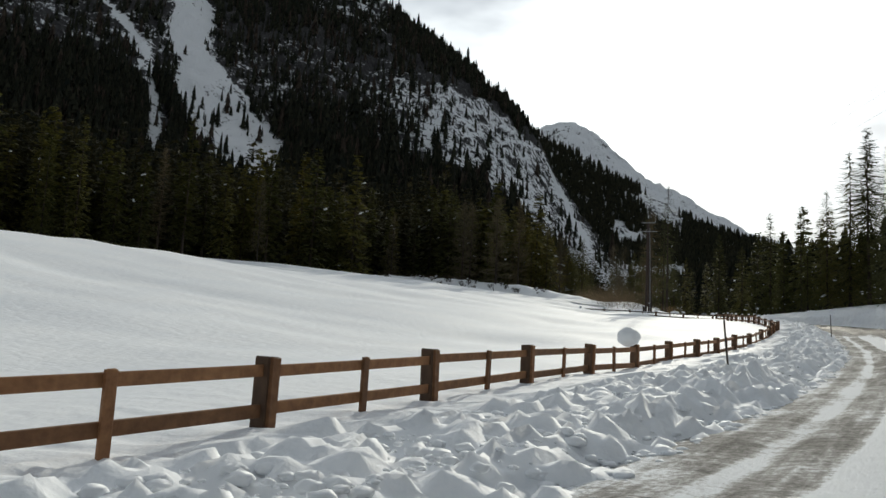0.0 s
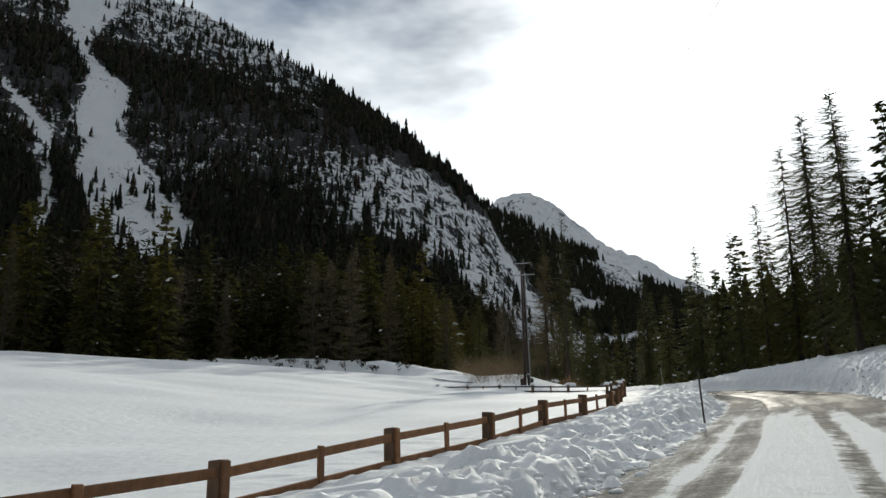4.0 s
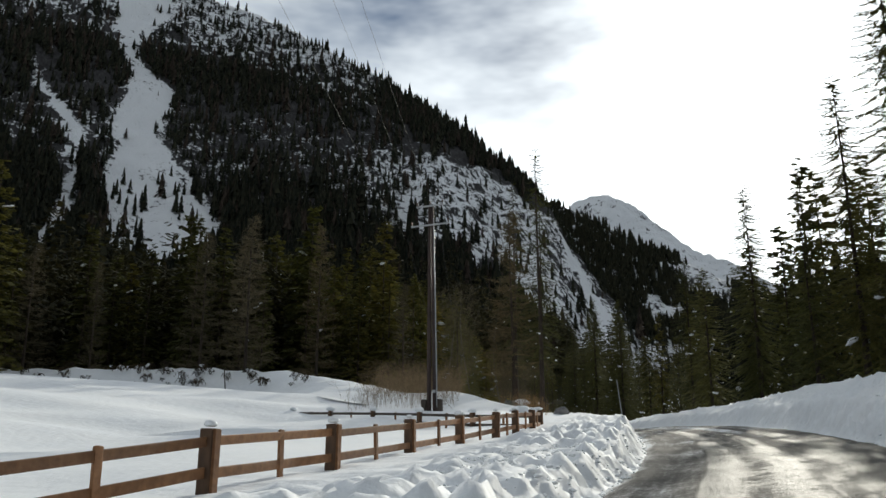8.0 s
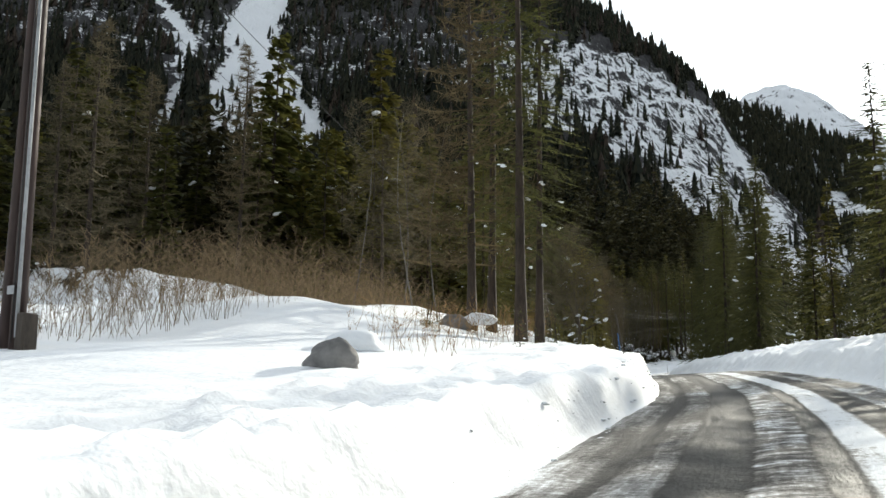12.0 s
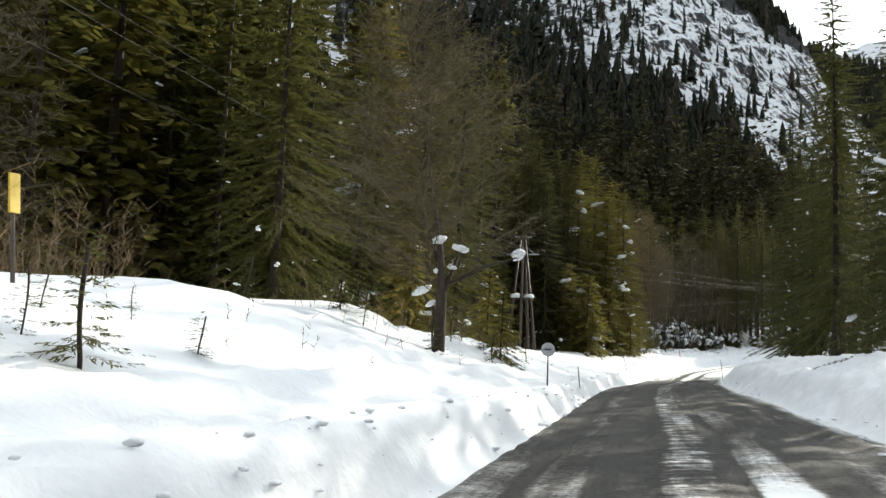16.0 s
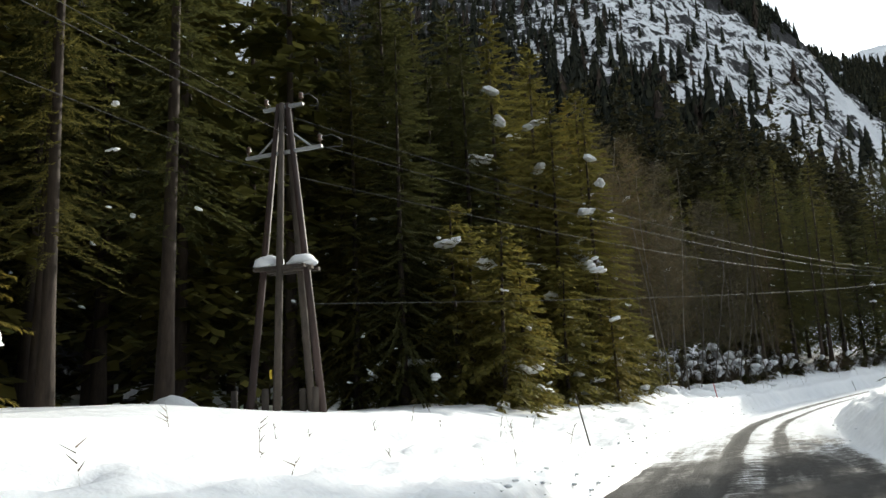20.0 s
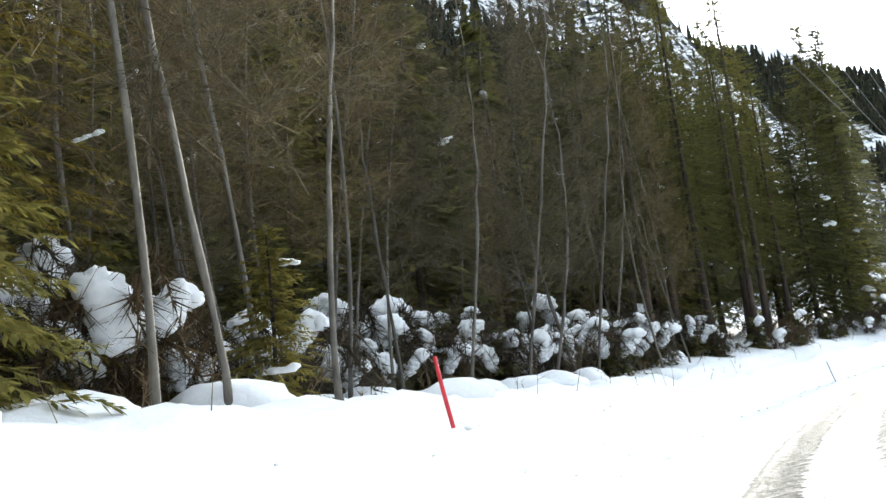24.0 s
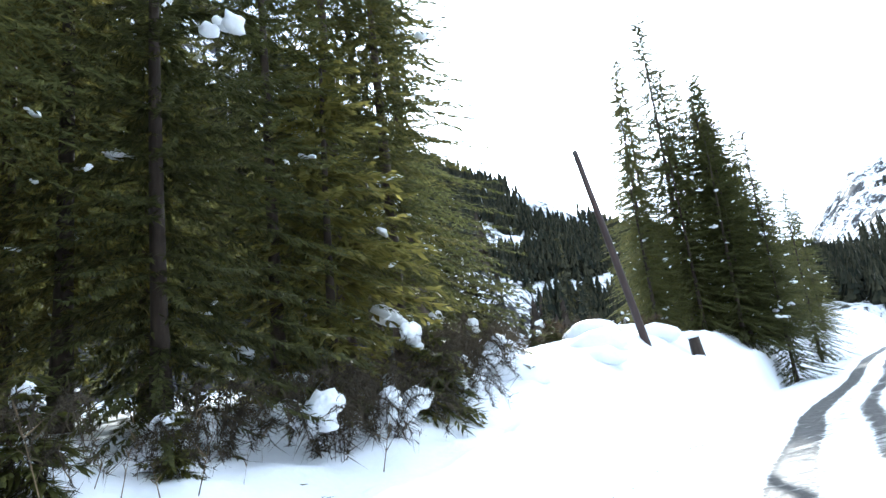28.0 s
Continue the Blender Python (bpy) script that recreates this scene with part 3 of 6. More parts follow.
# ---- the lie of the land ----
# the middle of the road, from well behind the start to well past the end (x, y, height)
ROAD = [(-70, -98, 0.4), (-31, -46, 0.8), (-14.3, -21, 0.75), (-2.78, -3.78, 0.57), (6.75, 10.65, 0.26), (15.94, 26.42, 0.0), (22.2, 39.0, 0.06), (26.12, 47.32, 0.15), (31.65, 59.5, 0.40),
        (36.73, 76.2, 0.70), (39.75, 93.8, 1.12), (41.4, 111.9, 1.35), (40.9, 127.9, 1.54), (39.2, 144.5, 1.37), (37.1, 161.9, 1.07),
        (36.1, 179.0, 0.57), (36.2, 196.4, 0.45), (39.26, 212.7, 0.31), (45.6, 227.5, 0.24), (55.2, 241.3, 0.2), (63.6, 251.4, 0.25), (83, 273, 0.9), (130, 318, 3.0), (180, 370, 6.0)]


def curve_points(ctrl, step):
    """An even walk along a smooth curve through the control points."""
    c = np.array(ctrl, float)
    c = np.vstack([2 * c[0] - c[1], c, 2 * c[-1] - c[-2]])
    out = []
    for i in range(1, len(c) - 2):
        t = np.linspace(0, 1, 40, endpoint=False)[:, None]
        p0, p1, p2, p3 = c[i - 1 : i + 3]
        out.append(0.5 * (2 * p1 + (p2 - p0) * t + (2 * p0 - 5 * p1 + 4 * p2 - p3) * t**2 + (3 * p1 - p0 - 3 * p2 + p3) * t**3))
    p = np.vstack(out + [c[-2:-1]])
    s = np.r_[0, np.cumsum(np.linalg.norm(np.diff(p[:, :2], axis=0), axis=1))]
    at = np.arange(0, s[-1], step)
    return np.stack([np.interp(at, s, p[:, k]) for k in range(3)], 1)


STEP = 0.3
TURN = np.array(UPRIGHT)
PLAN = curve_points(ROAD, STEP)
k0 = int(np.argmin(np.hypot(PLAN[:, 0] - 36.85, PLAN[:, 1] - 76.4)))
LINE = PLAN @ TURN.T
AHEAD = np.gradient(LINE[:, :2], axis=0)
AHEAD /= np.linalg.norm(AHEAD, axis=1)[:, None]
for _ in range(30):
    AHEAD[1:-1] = (AHEAD[:-2] + 2 * AHEAD[1:-1] + AHEAD[2:]) / 4
RIGHT = np.stack([AHEAD[:, 1], -AHEAD[:, 0]], 1)
SS = (np.arange(len(LINE)) - k0) * STEP + 83.7  # metres along the road; the drive begins at -7

# heights of the ground over the road, by metres along it: at 3.4, 4.8, 7, 12, 21, 40 and 65 m to the left
LEFT_S = [-100, 0, 18, 30, 50, 65, 78, 92, 102, 111, 119, 127, 138, 152, 168, 184, 197, 206, 226, 245, 262, 400]
LEFT_AT = [3.15, 4.8, 7.0, 12.0, 21.0, 40.0, 65.0]
LEFT_Z = [
    (0.36, 0.36, 0.36, 0.36, 0.42, 0.5, 0.6, 0.82, 0.88, 0.9, 0.9, 0.95, 0.9, 0.62, 0.6, 0.7, 0.9, 1.2, 1.0, 1.0, 2.0, 1.8),
    (0.46, 0.46, 0.46, 0.46, 0.62, 0.66, 0.78, 0.95, 1.0, 1.2, 1.45, 1.5, 1.4, 1.3, 1.15, 1.25, 1.4, 1.9, 1.5, 1.5, 3.1, 2.6),
    (0.48, 0.48, 0.48, 0.46, 0.78, 0.74, 0.92, 0.92, 1.0, 1.5, 1.65, 1.9, 2.25, 2.45, 2.2, 2.2, 2.2, 2.25, 1.8, 2.2, 3.5, 3.2),
    (0.95, 0.9, 0.85, 0.8, 1.2, 1.2, 1.4, 1.4, 1.5, 2.1, 3.2, 3.8, 4.0, 3.5, 2.9, 3.0, 2.9, 2.8, 2.5, 3.0, 3.6, 3.6),
    (2.2, 2.0, 1.95, 1.9, 2.1, 2.1, 2.2, 2.3, 2.4, 2.8, 3.9, 5.0, 5.0, 4.2, 3.6, 3.8, 4.0, 4.0, 4.0, 4.0, 4.5, 4.5),
    (6.3, 6.1, 5.9, 5.8, 6.2, 6.2, 6.3, 6.6, 7.0, 7.4, 7.8, 8.0, 8.2, 8.5, 8.0, 8.0, 8.0, 8.0, 8.0, 8.0, 8.0, 8.0),
    (12.8, 12.8, 12.8, 12.8, 12.6, 12.0, 11.4, 11.2, 11.6, 12.4, 12.4, 12.2, 11.8, 11.5, 11.5, 11.5, 11.5, 11.5, 11.5, 11.5, 11.5, 11.5),
]
RIGHT_AT = [3.4, 4.6, 8.0, 20.0, 60.0]
RIGHT_S = [-100, 0, 40, 62, 85, 110, 130, 155, 175, 205, 230, 400]
RIGHT_Z = [
    (0.5, 0.5, 0.6, 0.9, 0.95, 0.75, 0.6, 0.6, 0.7, 0.5, 0.5, 0.5),
    (0.6, 0.6, 0.8, 1.35, 1.45, 1.05, 0.8, 0.85, 0.95, 0.6, 0.6, 0.6),
    (0.5, 0.5, 0.8, 1.6, 1.8, 1.2, 0.8, 0.8, 0.9, 0.5, 0.5, 0.5),
    (0.6, 0.6, 1.0, 2.0, 2.2, 1.4, 0.8, 0.8, 0.8, 0.4, 0.4, 0.4),
    (1.5, 1.5, 1.5, 2.5, 2.5, 2, 1, 1, 1, 1, 1, 1),
]
HALF = 2.55  # half the cleared width


# uneven mounds of snow along the top of the bank: metres along the road and to its right, height and reach
MOUNDS = ((153.6, -7.6, 0.4, 1.6), (150.4, -6.8, 0.2, 1.5), (157.6, -5.6, 0.4, 1.3), (146.5, -7.2, 0.4, 2.0), (142.0, -6.2, 0.3, 1.4), (161.5, -5.6, 0.3, 1.3), (148.2, -5.0, 0.2, 0.9), (138.5, -7.5, 0.35, 1.6), (134.5, -6.0, 0.25, 1.1), (165.0, -6.2, 0.3, 1.4))


def smooth(x):
    x = np.clip(x, 0, 1)
    return x * x * (3 - 2 * x)


def lift(s, d):
    """Height of the snow over the road's middle, for arrays of metres along the road and to its right: the valley's cross-fall and the banks."""
    s, d = np.broadcast_arrays(np.asarray(s, float), np.asarray(d, float))
    out = banks(s, d) + cross_fall(s, d)
    for at, off, high, wide in MOUNDS:
        out = out + high * np.exp(-((s - at) ** 2 + (d - off) ** 2) / wide ** 2) * smooth((-d - 2.9) / 1.2)
    return out


def cross_fall(s, d):
    """The valley floor falls off to the left of the road; the road itself is laid a little flatter."""
    k = np.clip((s - SS[0]) / STEP, 0, len(LINE) - 1).astype(int)
    fall = -(TURN[0, 2] * RIGHT[k, 0] + TURN[1, 2] * RIGHT[k, 1])
    return fall * np.minimum(d, 45.0) * (0.6 + 0.4 * smooth((np.abs(d) - 2.3) / 1.7))


def banks(s, d):
    """Height of the snow over the plan's level."""
    s, d = np.broadcast_arrays(np.asarray(s, float), np.asarray(d, float))
    out = np.zeros(s.shape)
    squeeze = 0.42 * smooth((s - 108) / 14) - 0.4 * (1 - smooth((s - 62) / 25)) - 1.2 * smooth((s - 212) / 16)  # the road narrows past the pole
    for at, ss, zz, a in ((LEFT_AT, LEFT_S, LEFT_Z, -d + squeeze * (1 - smooth((-d - 4) / 3))), (RIGHT_AT, RIGHT_S, RIGHT_Z, d)):
        zs = [np.zeros(s.shape)] + [np.interp(s, ss, row) for row in zz]
        xs = [HALF] + list(at)
        for i in range(len(xs) - 1):
            u = smooth((a - xs[i]) / (xs[i + 1] - xs[i])) if i < 2 else np.clip((a - xs[i]) / (xs[i + 1] - xs[i]), 0, 1)
            hit = (a >= xs[i]) & (a < xs[i + 1])
            out = np.where(hit, zs[i] + (zs[i + 1] - zs[i]) * u, out)
        out = np.where(a >= xs[-1], zs[-1] + (a - xs[-1]) * (0.13 if at is LEFT_AT else 0.03), out)
    return out


def road_frame(s):
    i = np.clip((np.asarray(s, float) - SS[0]) / STEP, 0, len(LINE) - 1.001)
    k = i.astype(int)
    u = (i - k)[..., None]
    return LINE[k] * (1 - u) + LINE[k + 1] * u, RIGHT[k] * (1 - u) + RIGHT[k + 1] * u


def spot(s, d, up=0.0):
    """A place on the snow, s metres along the road and d metres to its right."""
    p, r = road_frame(np.array(float(s)))
    return Vector((p[0] + r[0] * d, p[1] + r[1] * d, p[2] + float(lift(s, d)) + up))


def along(x, y):
    """Metres along the road and to its right of a place on the plan."""
    d2 = (LINE[:, 0] - x) ** 2 + (LINE[:, 1] - y) ** 2
    k = int(np.argmin(d2))
    return SS[k], float((x - LINE[k, 0]) * RIGHT[k, 0] + (y - LINE[k, 1]) * RIGHT[k, 1])


def ground_at(x, y, up=0.0):
    """The snow at a place on the plan."""
    d2 = (PLAN[:, 0] - x) ** 2 + (PLAN[:, 1] - y) ** 2
    k = int(np.argmin(d2))
    d = float((x - PLAN[k, 0]) * RIGHT[k, 0] + (y - PLAN[k, 1]) * RIGHT[k, 1])
    at = UPRIGHT @ Vector((x, y, PLAN[k, 2] + float(banks(SS[k], d))))
    at.z = LINE[k, 2] + float(lift(SS[k], d)) + up
    return at


def noise_grid(P, freq, octaves=3):
    out = np.empty(len(P))
    for i, p in enumerate(P):
        q = Vector(p) * freq
        a, amp = 0.0, 1.0
        for _ in range(octaves):
            a += amp * noise.noise(q)
            q, amp = q * 2.1, amp * 0.5
        out[i] = a
    return out


def strip(cols, s0, s1):
    """A sheet of ground between two stretches of the road: places, and the faces of its grid."""
    ss = np.r_[np.arange(s0, -10, 0.6), np.arange(-10, 60, 0.115), np.arange(60, 96, 0.17), np.arange(96, 255, 0.3), np.arange(255, s1, 0.6)]
    p, r = road_frame(ss)
    S, D = np.meshgrid(ss, cols, indexing="ij")
    P = p[:, None, :] + np.concatenate([r, np.zeros((len(ss), 1))], 1)[:, None, :] * D[..., None]
    P[..., 2] += lift(S, D)
    return S.ravel(), D.ravel(), P.reshape(-1, 3), len(ss), len(cols)


def grid_tris(n, m):
    i = np.arange(n * m).reshape(n, m)
    a, b, c, d = i[:-1, :-1].ravel(), i[:-1, 1:].ravel(), i[1:, 1:].ravel(), i[1:, :-1].ravel()
    return np.concatenate([np.stack([a, b, c], 1), np.stack([a, c, d], 1)])


# snow ground: one sheet, fine beside the road and coarse far off
fine_l = np.r_[-np.arange(2.3, 5.5, 0.1)[::-1], ]
cols = np.r_[-140, -110, -85, -65, -52, -44, -37, -31, -26, -22, -19, -16.5, -14.5, -13, -11.7, -10.6, -9.6, -8.7, -8.0, -7.4, -6.9, -6.5, -6.15, fine_l, np.linspace(-2.1, 2.1, 7), -fine_l[::-1], 6.1, 6.6, 7.4, 8.6, 10, 12, 15, 19, 25, 34, 46, 60, 80]
S, D, P, n, m = strip(cols, -95, 330)
W = noise_grid(P * [1, 1, 0.2], 0.9, 3)
F = noise_grid(P, 1.9, 2)
H = noise_grid(P * [1, 1, 0.4], 4.2, 2)
G = noise_grid(P, 0.12, 2)
A = np.abs(D)
near = smooth((A - 2.35) / 0.5)
bank = near * (1 - smooth((A - 4.9) / 2.0))
ploughed = smooth((S + 30) / 10) * (1 - smooth((S - 88) / 25)) * 0.4 + 0.6
clod = np.zeros(len(P))
for i in np.nonzero((bank > 0.02) & (S > -12) & (S < 250))[0]:
    q = Vector(P[i]) + Vector((0.25 * W[i], 0.25 * F[i], 0))
    d1, d2 = noise.voronoi(q * 1.9)[0][0], noise.voronoi(q * 4.3 + Vector((7, 3, 1)))[0][0]
    crag = abs(noise.noise(q * 2.6)) + 0.6 * abs(noise.noise(q * 5.9 + Vector((3, 9, 4))))
    clod[i] = 0.20 * (0.35 - d1 * d1) + 0.16 * (0.2 - d2 * d2) + 0.22 * (crag - 0.35)
P[:, 2] += bank * (0.05 * W + (0.05 * F + 0.08 * H + clod * (0.75 + 0.5 * G)) * ploughed) * (0.3 + ploughed) + near * ((0.05 * W + 0.05 * F) * (1 - smooth((A - 7) / 4)) + 0.12 * G) - (1 - near) * 0.06
P[:, 2] += smooth((A - 7) / 6) * 0.3 * G * np.where(S > 95, 1.6, 0.5)
T = grid_tris(n, m)
# the same sheet goes on, lower and plain, to the far sides of the valley
wide = np.linspace(-1800, 1800, 61)
X, Y = np.meshgrid(wide, wide, indexing="ij")
Z = np.clip(0.115 * X + 0.02 * Y, -9, 9) - 6
P, T = np.concatenate([P, np.stack([X, Y, Z], -1).reshape(-1, 3)]), np.concatenate([T, grid_tris(61, 61)[:, ::-1] + n * m])
ground = tagged(new("ground", mesh_tris("ground", P, T, SNOW, True)), "sunlit white snow with a ploughed lumpy bank beside the road", "snow ground", kind="structure")

# the snow-covered earth bank along the far side of the field
DYKE = curve_points([(-34, 126, 0), (-22, 131.5, 0), (-8, 131.5, 0), (4, 129.5, 0), (11, 126, 0), (16, 121, 0), (20, 116.5, 0), (23.5, 112.5, 0)], 0.5)
dt = np.gradient(DYKE[:, :2], axis=0)
dt /= np.linalg.norm(dt, axis=1)[:, None]
profile = [(-0.8, -0.6), (0.0, 0.0), (0.9, 0.65), (1.8, 1.4), (2.6, 1.95), (3.3, 2.25), (4.2, 2.35), (5.5, 2.3), (7.5, 1.9), (10, 0.9), (13, -1.2)]
rows = []
for k, (x, y, _) in enumerate(DYKE):
    u = k / (len(DYKE) - 1)
    high = smooth(np.array(u / 0.22)) * (1 - smooth(np.array((u - 0.62) / 0.38)))
    foot = ground_at(x, y)
    for off, up in profile:
        p = UPRIGHT @ Vector((x - dt[k, 1] * off, y + dt[k, 0] * off, 0))
        rows.append((p.x, p.y, foot.z + up * float(high) - 0.15))
P = np.array(rows)
wide_part = np.tile([0.0, 0.2, 0.8, 1, 1, 1, 1, 0.8, 0.6, 0.3, 0.0], len(DYKE))
P[:, 2] += wide_part * (0.30 * noise_grid(P, 0.35, 3) + 0.16 * noise_grid(P, 1.1, 2))
tagged(new("ground_bank", mesh_tris("ground_bank", P, grid_tris(len(DYKE), len(profile))[:, ::-1], SNOW, True)), "snow-covered earth bank with dry stems along the field's far side", "snow bank", kind="structure")


def on_dyke(k, off):
    """A place on the bank, off metres behind its foot."""
    up = float(np.interp(off, *zip(*profile)))
    u = k / (len(DYKE) - 1)
    high = float(smooth(np.array(u / 0.22)) * (1 - smooth(np.array((u - 0.62) / 0.38))))
    x, y = DYKE[k, 0] - dt[k, 1] * off, DYKE[k, 1] + dt[k, 0] * off
    return x, y, ground_at(DYKE[k, 0], DYKE[k, 1]).z + up * high - 0.1


# loose ploughed lumps along the bank
rg = np.random.RandomState(5)
lump_v, lump_f = blob(3, 1, 1, 0.7, 0.8, 0.6, 2, 2.2)
lump_t = [(f[0], f[1], f[2]) for f in lump_f]
N = 11000
ls = np.where(rg.rand(N) < 0.9, rg.uniform(-14, 92, N), rg.uniform(92, 255, N))
ld = -np.where(ls < 92, rg.uniform(2.5, 5.0, N), rg.uniform(2.2, 2.9, N))
far_side = rg.rand(N) < 0.22
ld = np.where(far_side, -ld, ld)
p, r = road_frame(ls)
Q = np.c_[p[:, :2] + r * ld[:, None], p[:, 2] + lift(ls, ld)]
sc = (0.015 + 0.075 * rg.rand(N) ** 3.2) * np.interp(ls, [60, 75, 92], [1, 0.6, 0.5])
V, T = scatter([(v.x, v.y, v.z) for v in lump_v], lump_t, Q, np.stack([sc * 1.25, sc], 1), rg.rand(N) * 6.28)
tagged(new("snow_lumps", mesh_tris("snow_lumps", V, T, CLUMP_SNOW, True)), "broken lumps of ploughed snow along the road bank", "snow lumps", kind="stuff")

# the road
rcols = np.linspace(-3.3, 2.75, 49)
ss = np.arange(-95, 300, 0.4)
p, r = road_frame(ss)
S, D = np.meshgrid(ss, rcols, indexing="ij")
P = (p[:, None, :] + np.concatenate([r, np.zeros((len(ss), 1))], 1)[:, None, :] * D[..., None]).reshape(-1, 3)
D, S = D.ravel(), S.ravel()
rut = sum(np.exp(-(((D - c) / 0.2) ** 2)) for c in (-1.75, -0.45, 0.55, 1.95))
P[:, 2] += cross_fall(S, D) + 0.02 * noise_grid(P, 1.3, 3) - 0.035 * rut - 0.05 * smooth((np.abs(D) - 2.3 - 0.45 * ((D < 0) & (S < 75))) / 0.4) + 0.01
me = mesh_tris("road", P, grid_tris(len(ss), len(rcols)), ROAD_MAT, True)
uv = me.uv_layers.new(name="road")
uv_v = np.stack([D, S], 1)
uv.data.foreach_set("uv", uv_v[grid_tris(len(ss), len(rcols)).ravel()].ravel().astype(np.float32))
road = tagged(new("road", me), "wet grey country road with packed snow and tyre tracks", "road", kind="structure")


# ---- mountains ----
def mountain(name, eye, table, foot, material, rough, seed, rows=70, per_deg=3.0, power=((0, 1.15),), behind=1.25, grain=1.0):
    """A slope between a foot and a crest, given by bearing, the crest's rise (degrees) and distance, and the foot's distance and height."""
    az, el, far, fr, fz = [np.array(c, float) for c in zip(*table)]
    a = np.arange(az[0], az[-1] + 1e-6, 1 / per_deg)
    E, R, FR, FZ = (np.interp(a, az, c) for c in (el, far, fr, fz))
    v = np.r_[-0.14, np.linspace(0, 1, rows), 1.06, behind]
    A2, V2 = np.meshgrid(np.radians(a), v, indexing="ij")
    col = lambda c: c[:, None] * np.ones_like(V2)
    top = R * np.tan(np.radians(E))
    power = col(np.interp(a, *zip(*power)))
    vv = np.clip(V2, 0, 1)
    rr = col(FR) + (col(R) - col(FR)) * V2
    zz = col(FZ) + (col(top) - col(FZ)) * vv**power - np.maximum(V2 - 1, 0) * col(top) * 1.6 + np.minimum(V2, 0) * 260
    P = np.stack([eye[0] + rr * np.sin(A2), eye[1] + rr * np.cos(A2), eye[2] + zz], -1).reshape(-1, 3)
    w = (np.clip(V2, 0, 1) ** 0.6 * (1 - 0.55 * smooth((V2 - 0.9) / 0.1))).ravel()
    P[:, 2] += w * rough * (noise_grid(P + seed * 50, 0.010 * grain, 3) + 0.55 * noise_grid(P * [1, 1, 2] + seed * 20, 0.045 * grain, 4))
    P = P @ TURN.T
    me = mesh_tris(name, P, grid_tris(len(a), len(v)), material, False)
    uv = me.uv_layers.new(name="slope")
    q = np.stack([A2.ravel(), V2.ravel()], 1)
    uv.data.foreach_set("uv", q[grid_tris(len(a), len(v)).ravel()].ravel().astype(np.float32))
    return new(name, me), P.reshape(len(a), len(v), 3), a, v


EYE = (20.0, 40.0, 1.2)
# bearing, rise of the crest, its distance, distance and height of the foot
MAIN = [(-80, 29, 430, 140, 22), (-50, 31.5, 460, 145, 22), (-31, 33.2, 475, 150, 22), (-24.5, 32.9, 480, 150, 22), (-18, 31.3, 475, 155, 20), (-10.9, 29.1, 470, 170, 17), (-5, 25.7, 455, 195, 15), (-0.6, 22.7, 440, 215, 14),
        (3.4, 19.3, 435, 235, 13), (6.0, 16.5, 430, 255, 12), (7.0, 14.6, 420, 265, 11), (8.0, 12.3, 405, 275, 10), (9.8, 9.1, 390, 290, 9), (12.0, 5.5, 375, 310, 7), (14, 2.6, 360, 320, 5)]
main_ob, MAIN_P, MAIN_A, MAIN_V = mountain("backdrop_mountain", EYE, MAIN, None, ROCK_MAT, 6.0, 1, 130, 4.0, ((-80, 1.7), (-15, 1.7), (0, 1.2), (14, 1.1)), grain=2.0)
tagged(main_ob, "steep rocky mountainside with snow gullies and dark forest", "mountain", kind="structure")
RIDGE = [(0, 12, 530, 330, 14), (3, 14.8, 530, 330, 14), (5.5, 15.6, 525, 330, 13), (7.4, 15.1, 520, 330, 12), (9.8, 13.5, 515, 330, 11), (12, 12.1, 510, 335, 10), (15.7, 9.5, 500, 340, 9), (19, 7.2, 495, 345, 8),
         (22.5, 5.4, 490, 350, 7), (25.4, 4.0, 485, 350, 6), (29, 2.8, 480, 350, 5), (36, 1.8, 470, 350, 4)]
ridge_ob, RIDGE_P, RIDGE_A, RIDGE_V = mountain("backdrop_ridge", EYE, RIDGE, None, RIDGE_MAT, 5.0, 4, 70, 5.0, ((0, 1.1),), grain=2.0)
tagged(ridge_ob, "forested ridge with patches of snow behind the cliffs", "mountain", kind="structure")
FAR = [(3, 9, 690, 480, 40), (6, 13, 680, 480, 40), (7.9, 15.0, 675, 480, 38), (9.1, 15.35, 670, 480, 36), (10.5, 15.3, 670, 480, 34), (12.0, 14.3, 670, 480, 30), (13.8, 12.5, 670, 480, 26), (15.5, 10.9, 670, 480, 24),
       (18.9, 8.6, 665, 480, 22), (22.5, 6.2, 660, 480, 18), (25.6, 4.6, 655, 480, 14), (29, 3, 650, 480, 10), (36, 2.5, 640, 480, 8)]
far_ob, FAR_P, FAR_A, FAR_V = mountain("backdrop_peak", EYE, FAR, None, PEAK_MAT, 9.0, 2, 70, 5.0, ((0, 1.0),), grain=2.2)
tagged(far_ob, "distant snow-covered peak with a few bare ribs of rock", "mountain", kind="structure")
SIDE = [(33, 1.5, 700, 420, 4), (34.5, 3, 760, 420, 5), (37.5, 7.8, 820, 400, 6), (40.5, 10.6, 860, 380, 6), (43, 11.2, 880, 360, 6), (50, 15, 900, 340, 6), (70, 19, 900, 300, 6), (110, 22, 900, 260, 6), (150, 24, 900, 230, 6), (180, 24, 850, 200, 6)]
side_ob, SIDE_P, SIDE_A, SIDE_V = mountain("backdrop_slope", (47, 227, 1.2), SIDE, None, SLOPE_MAT, 10.0, 3, 50, 1.6)
tagged(side_ob, "snowy mountain slope with bands of trees across the valley", "mountain", kind="structure")


# ---- trees ----
def tree_thing(name, trunk, crown, label, category, clumps=(), crown_name="crown"):
    root = tagged(new(name), label, category)
    part("trunk", trunk, root)
    part(crown_name, crown, root)
    for data, m in clumps:
        part("snow_clump", data, root, "settled white snow", m)
    return root


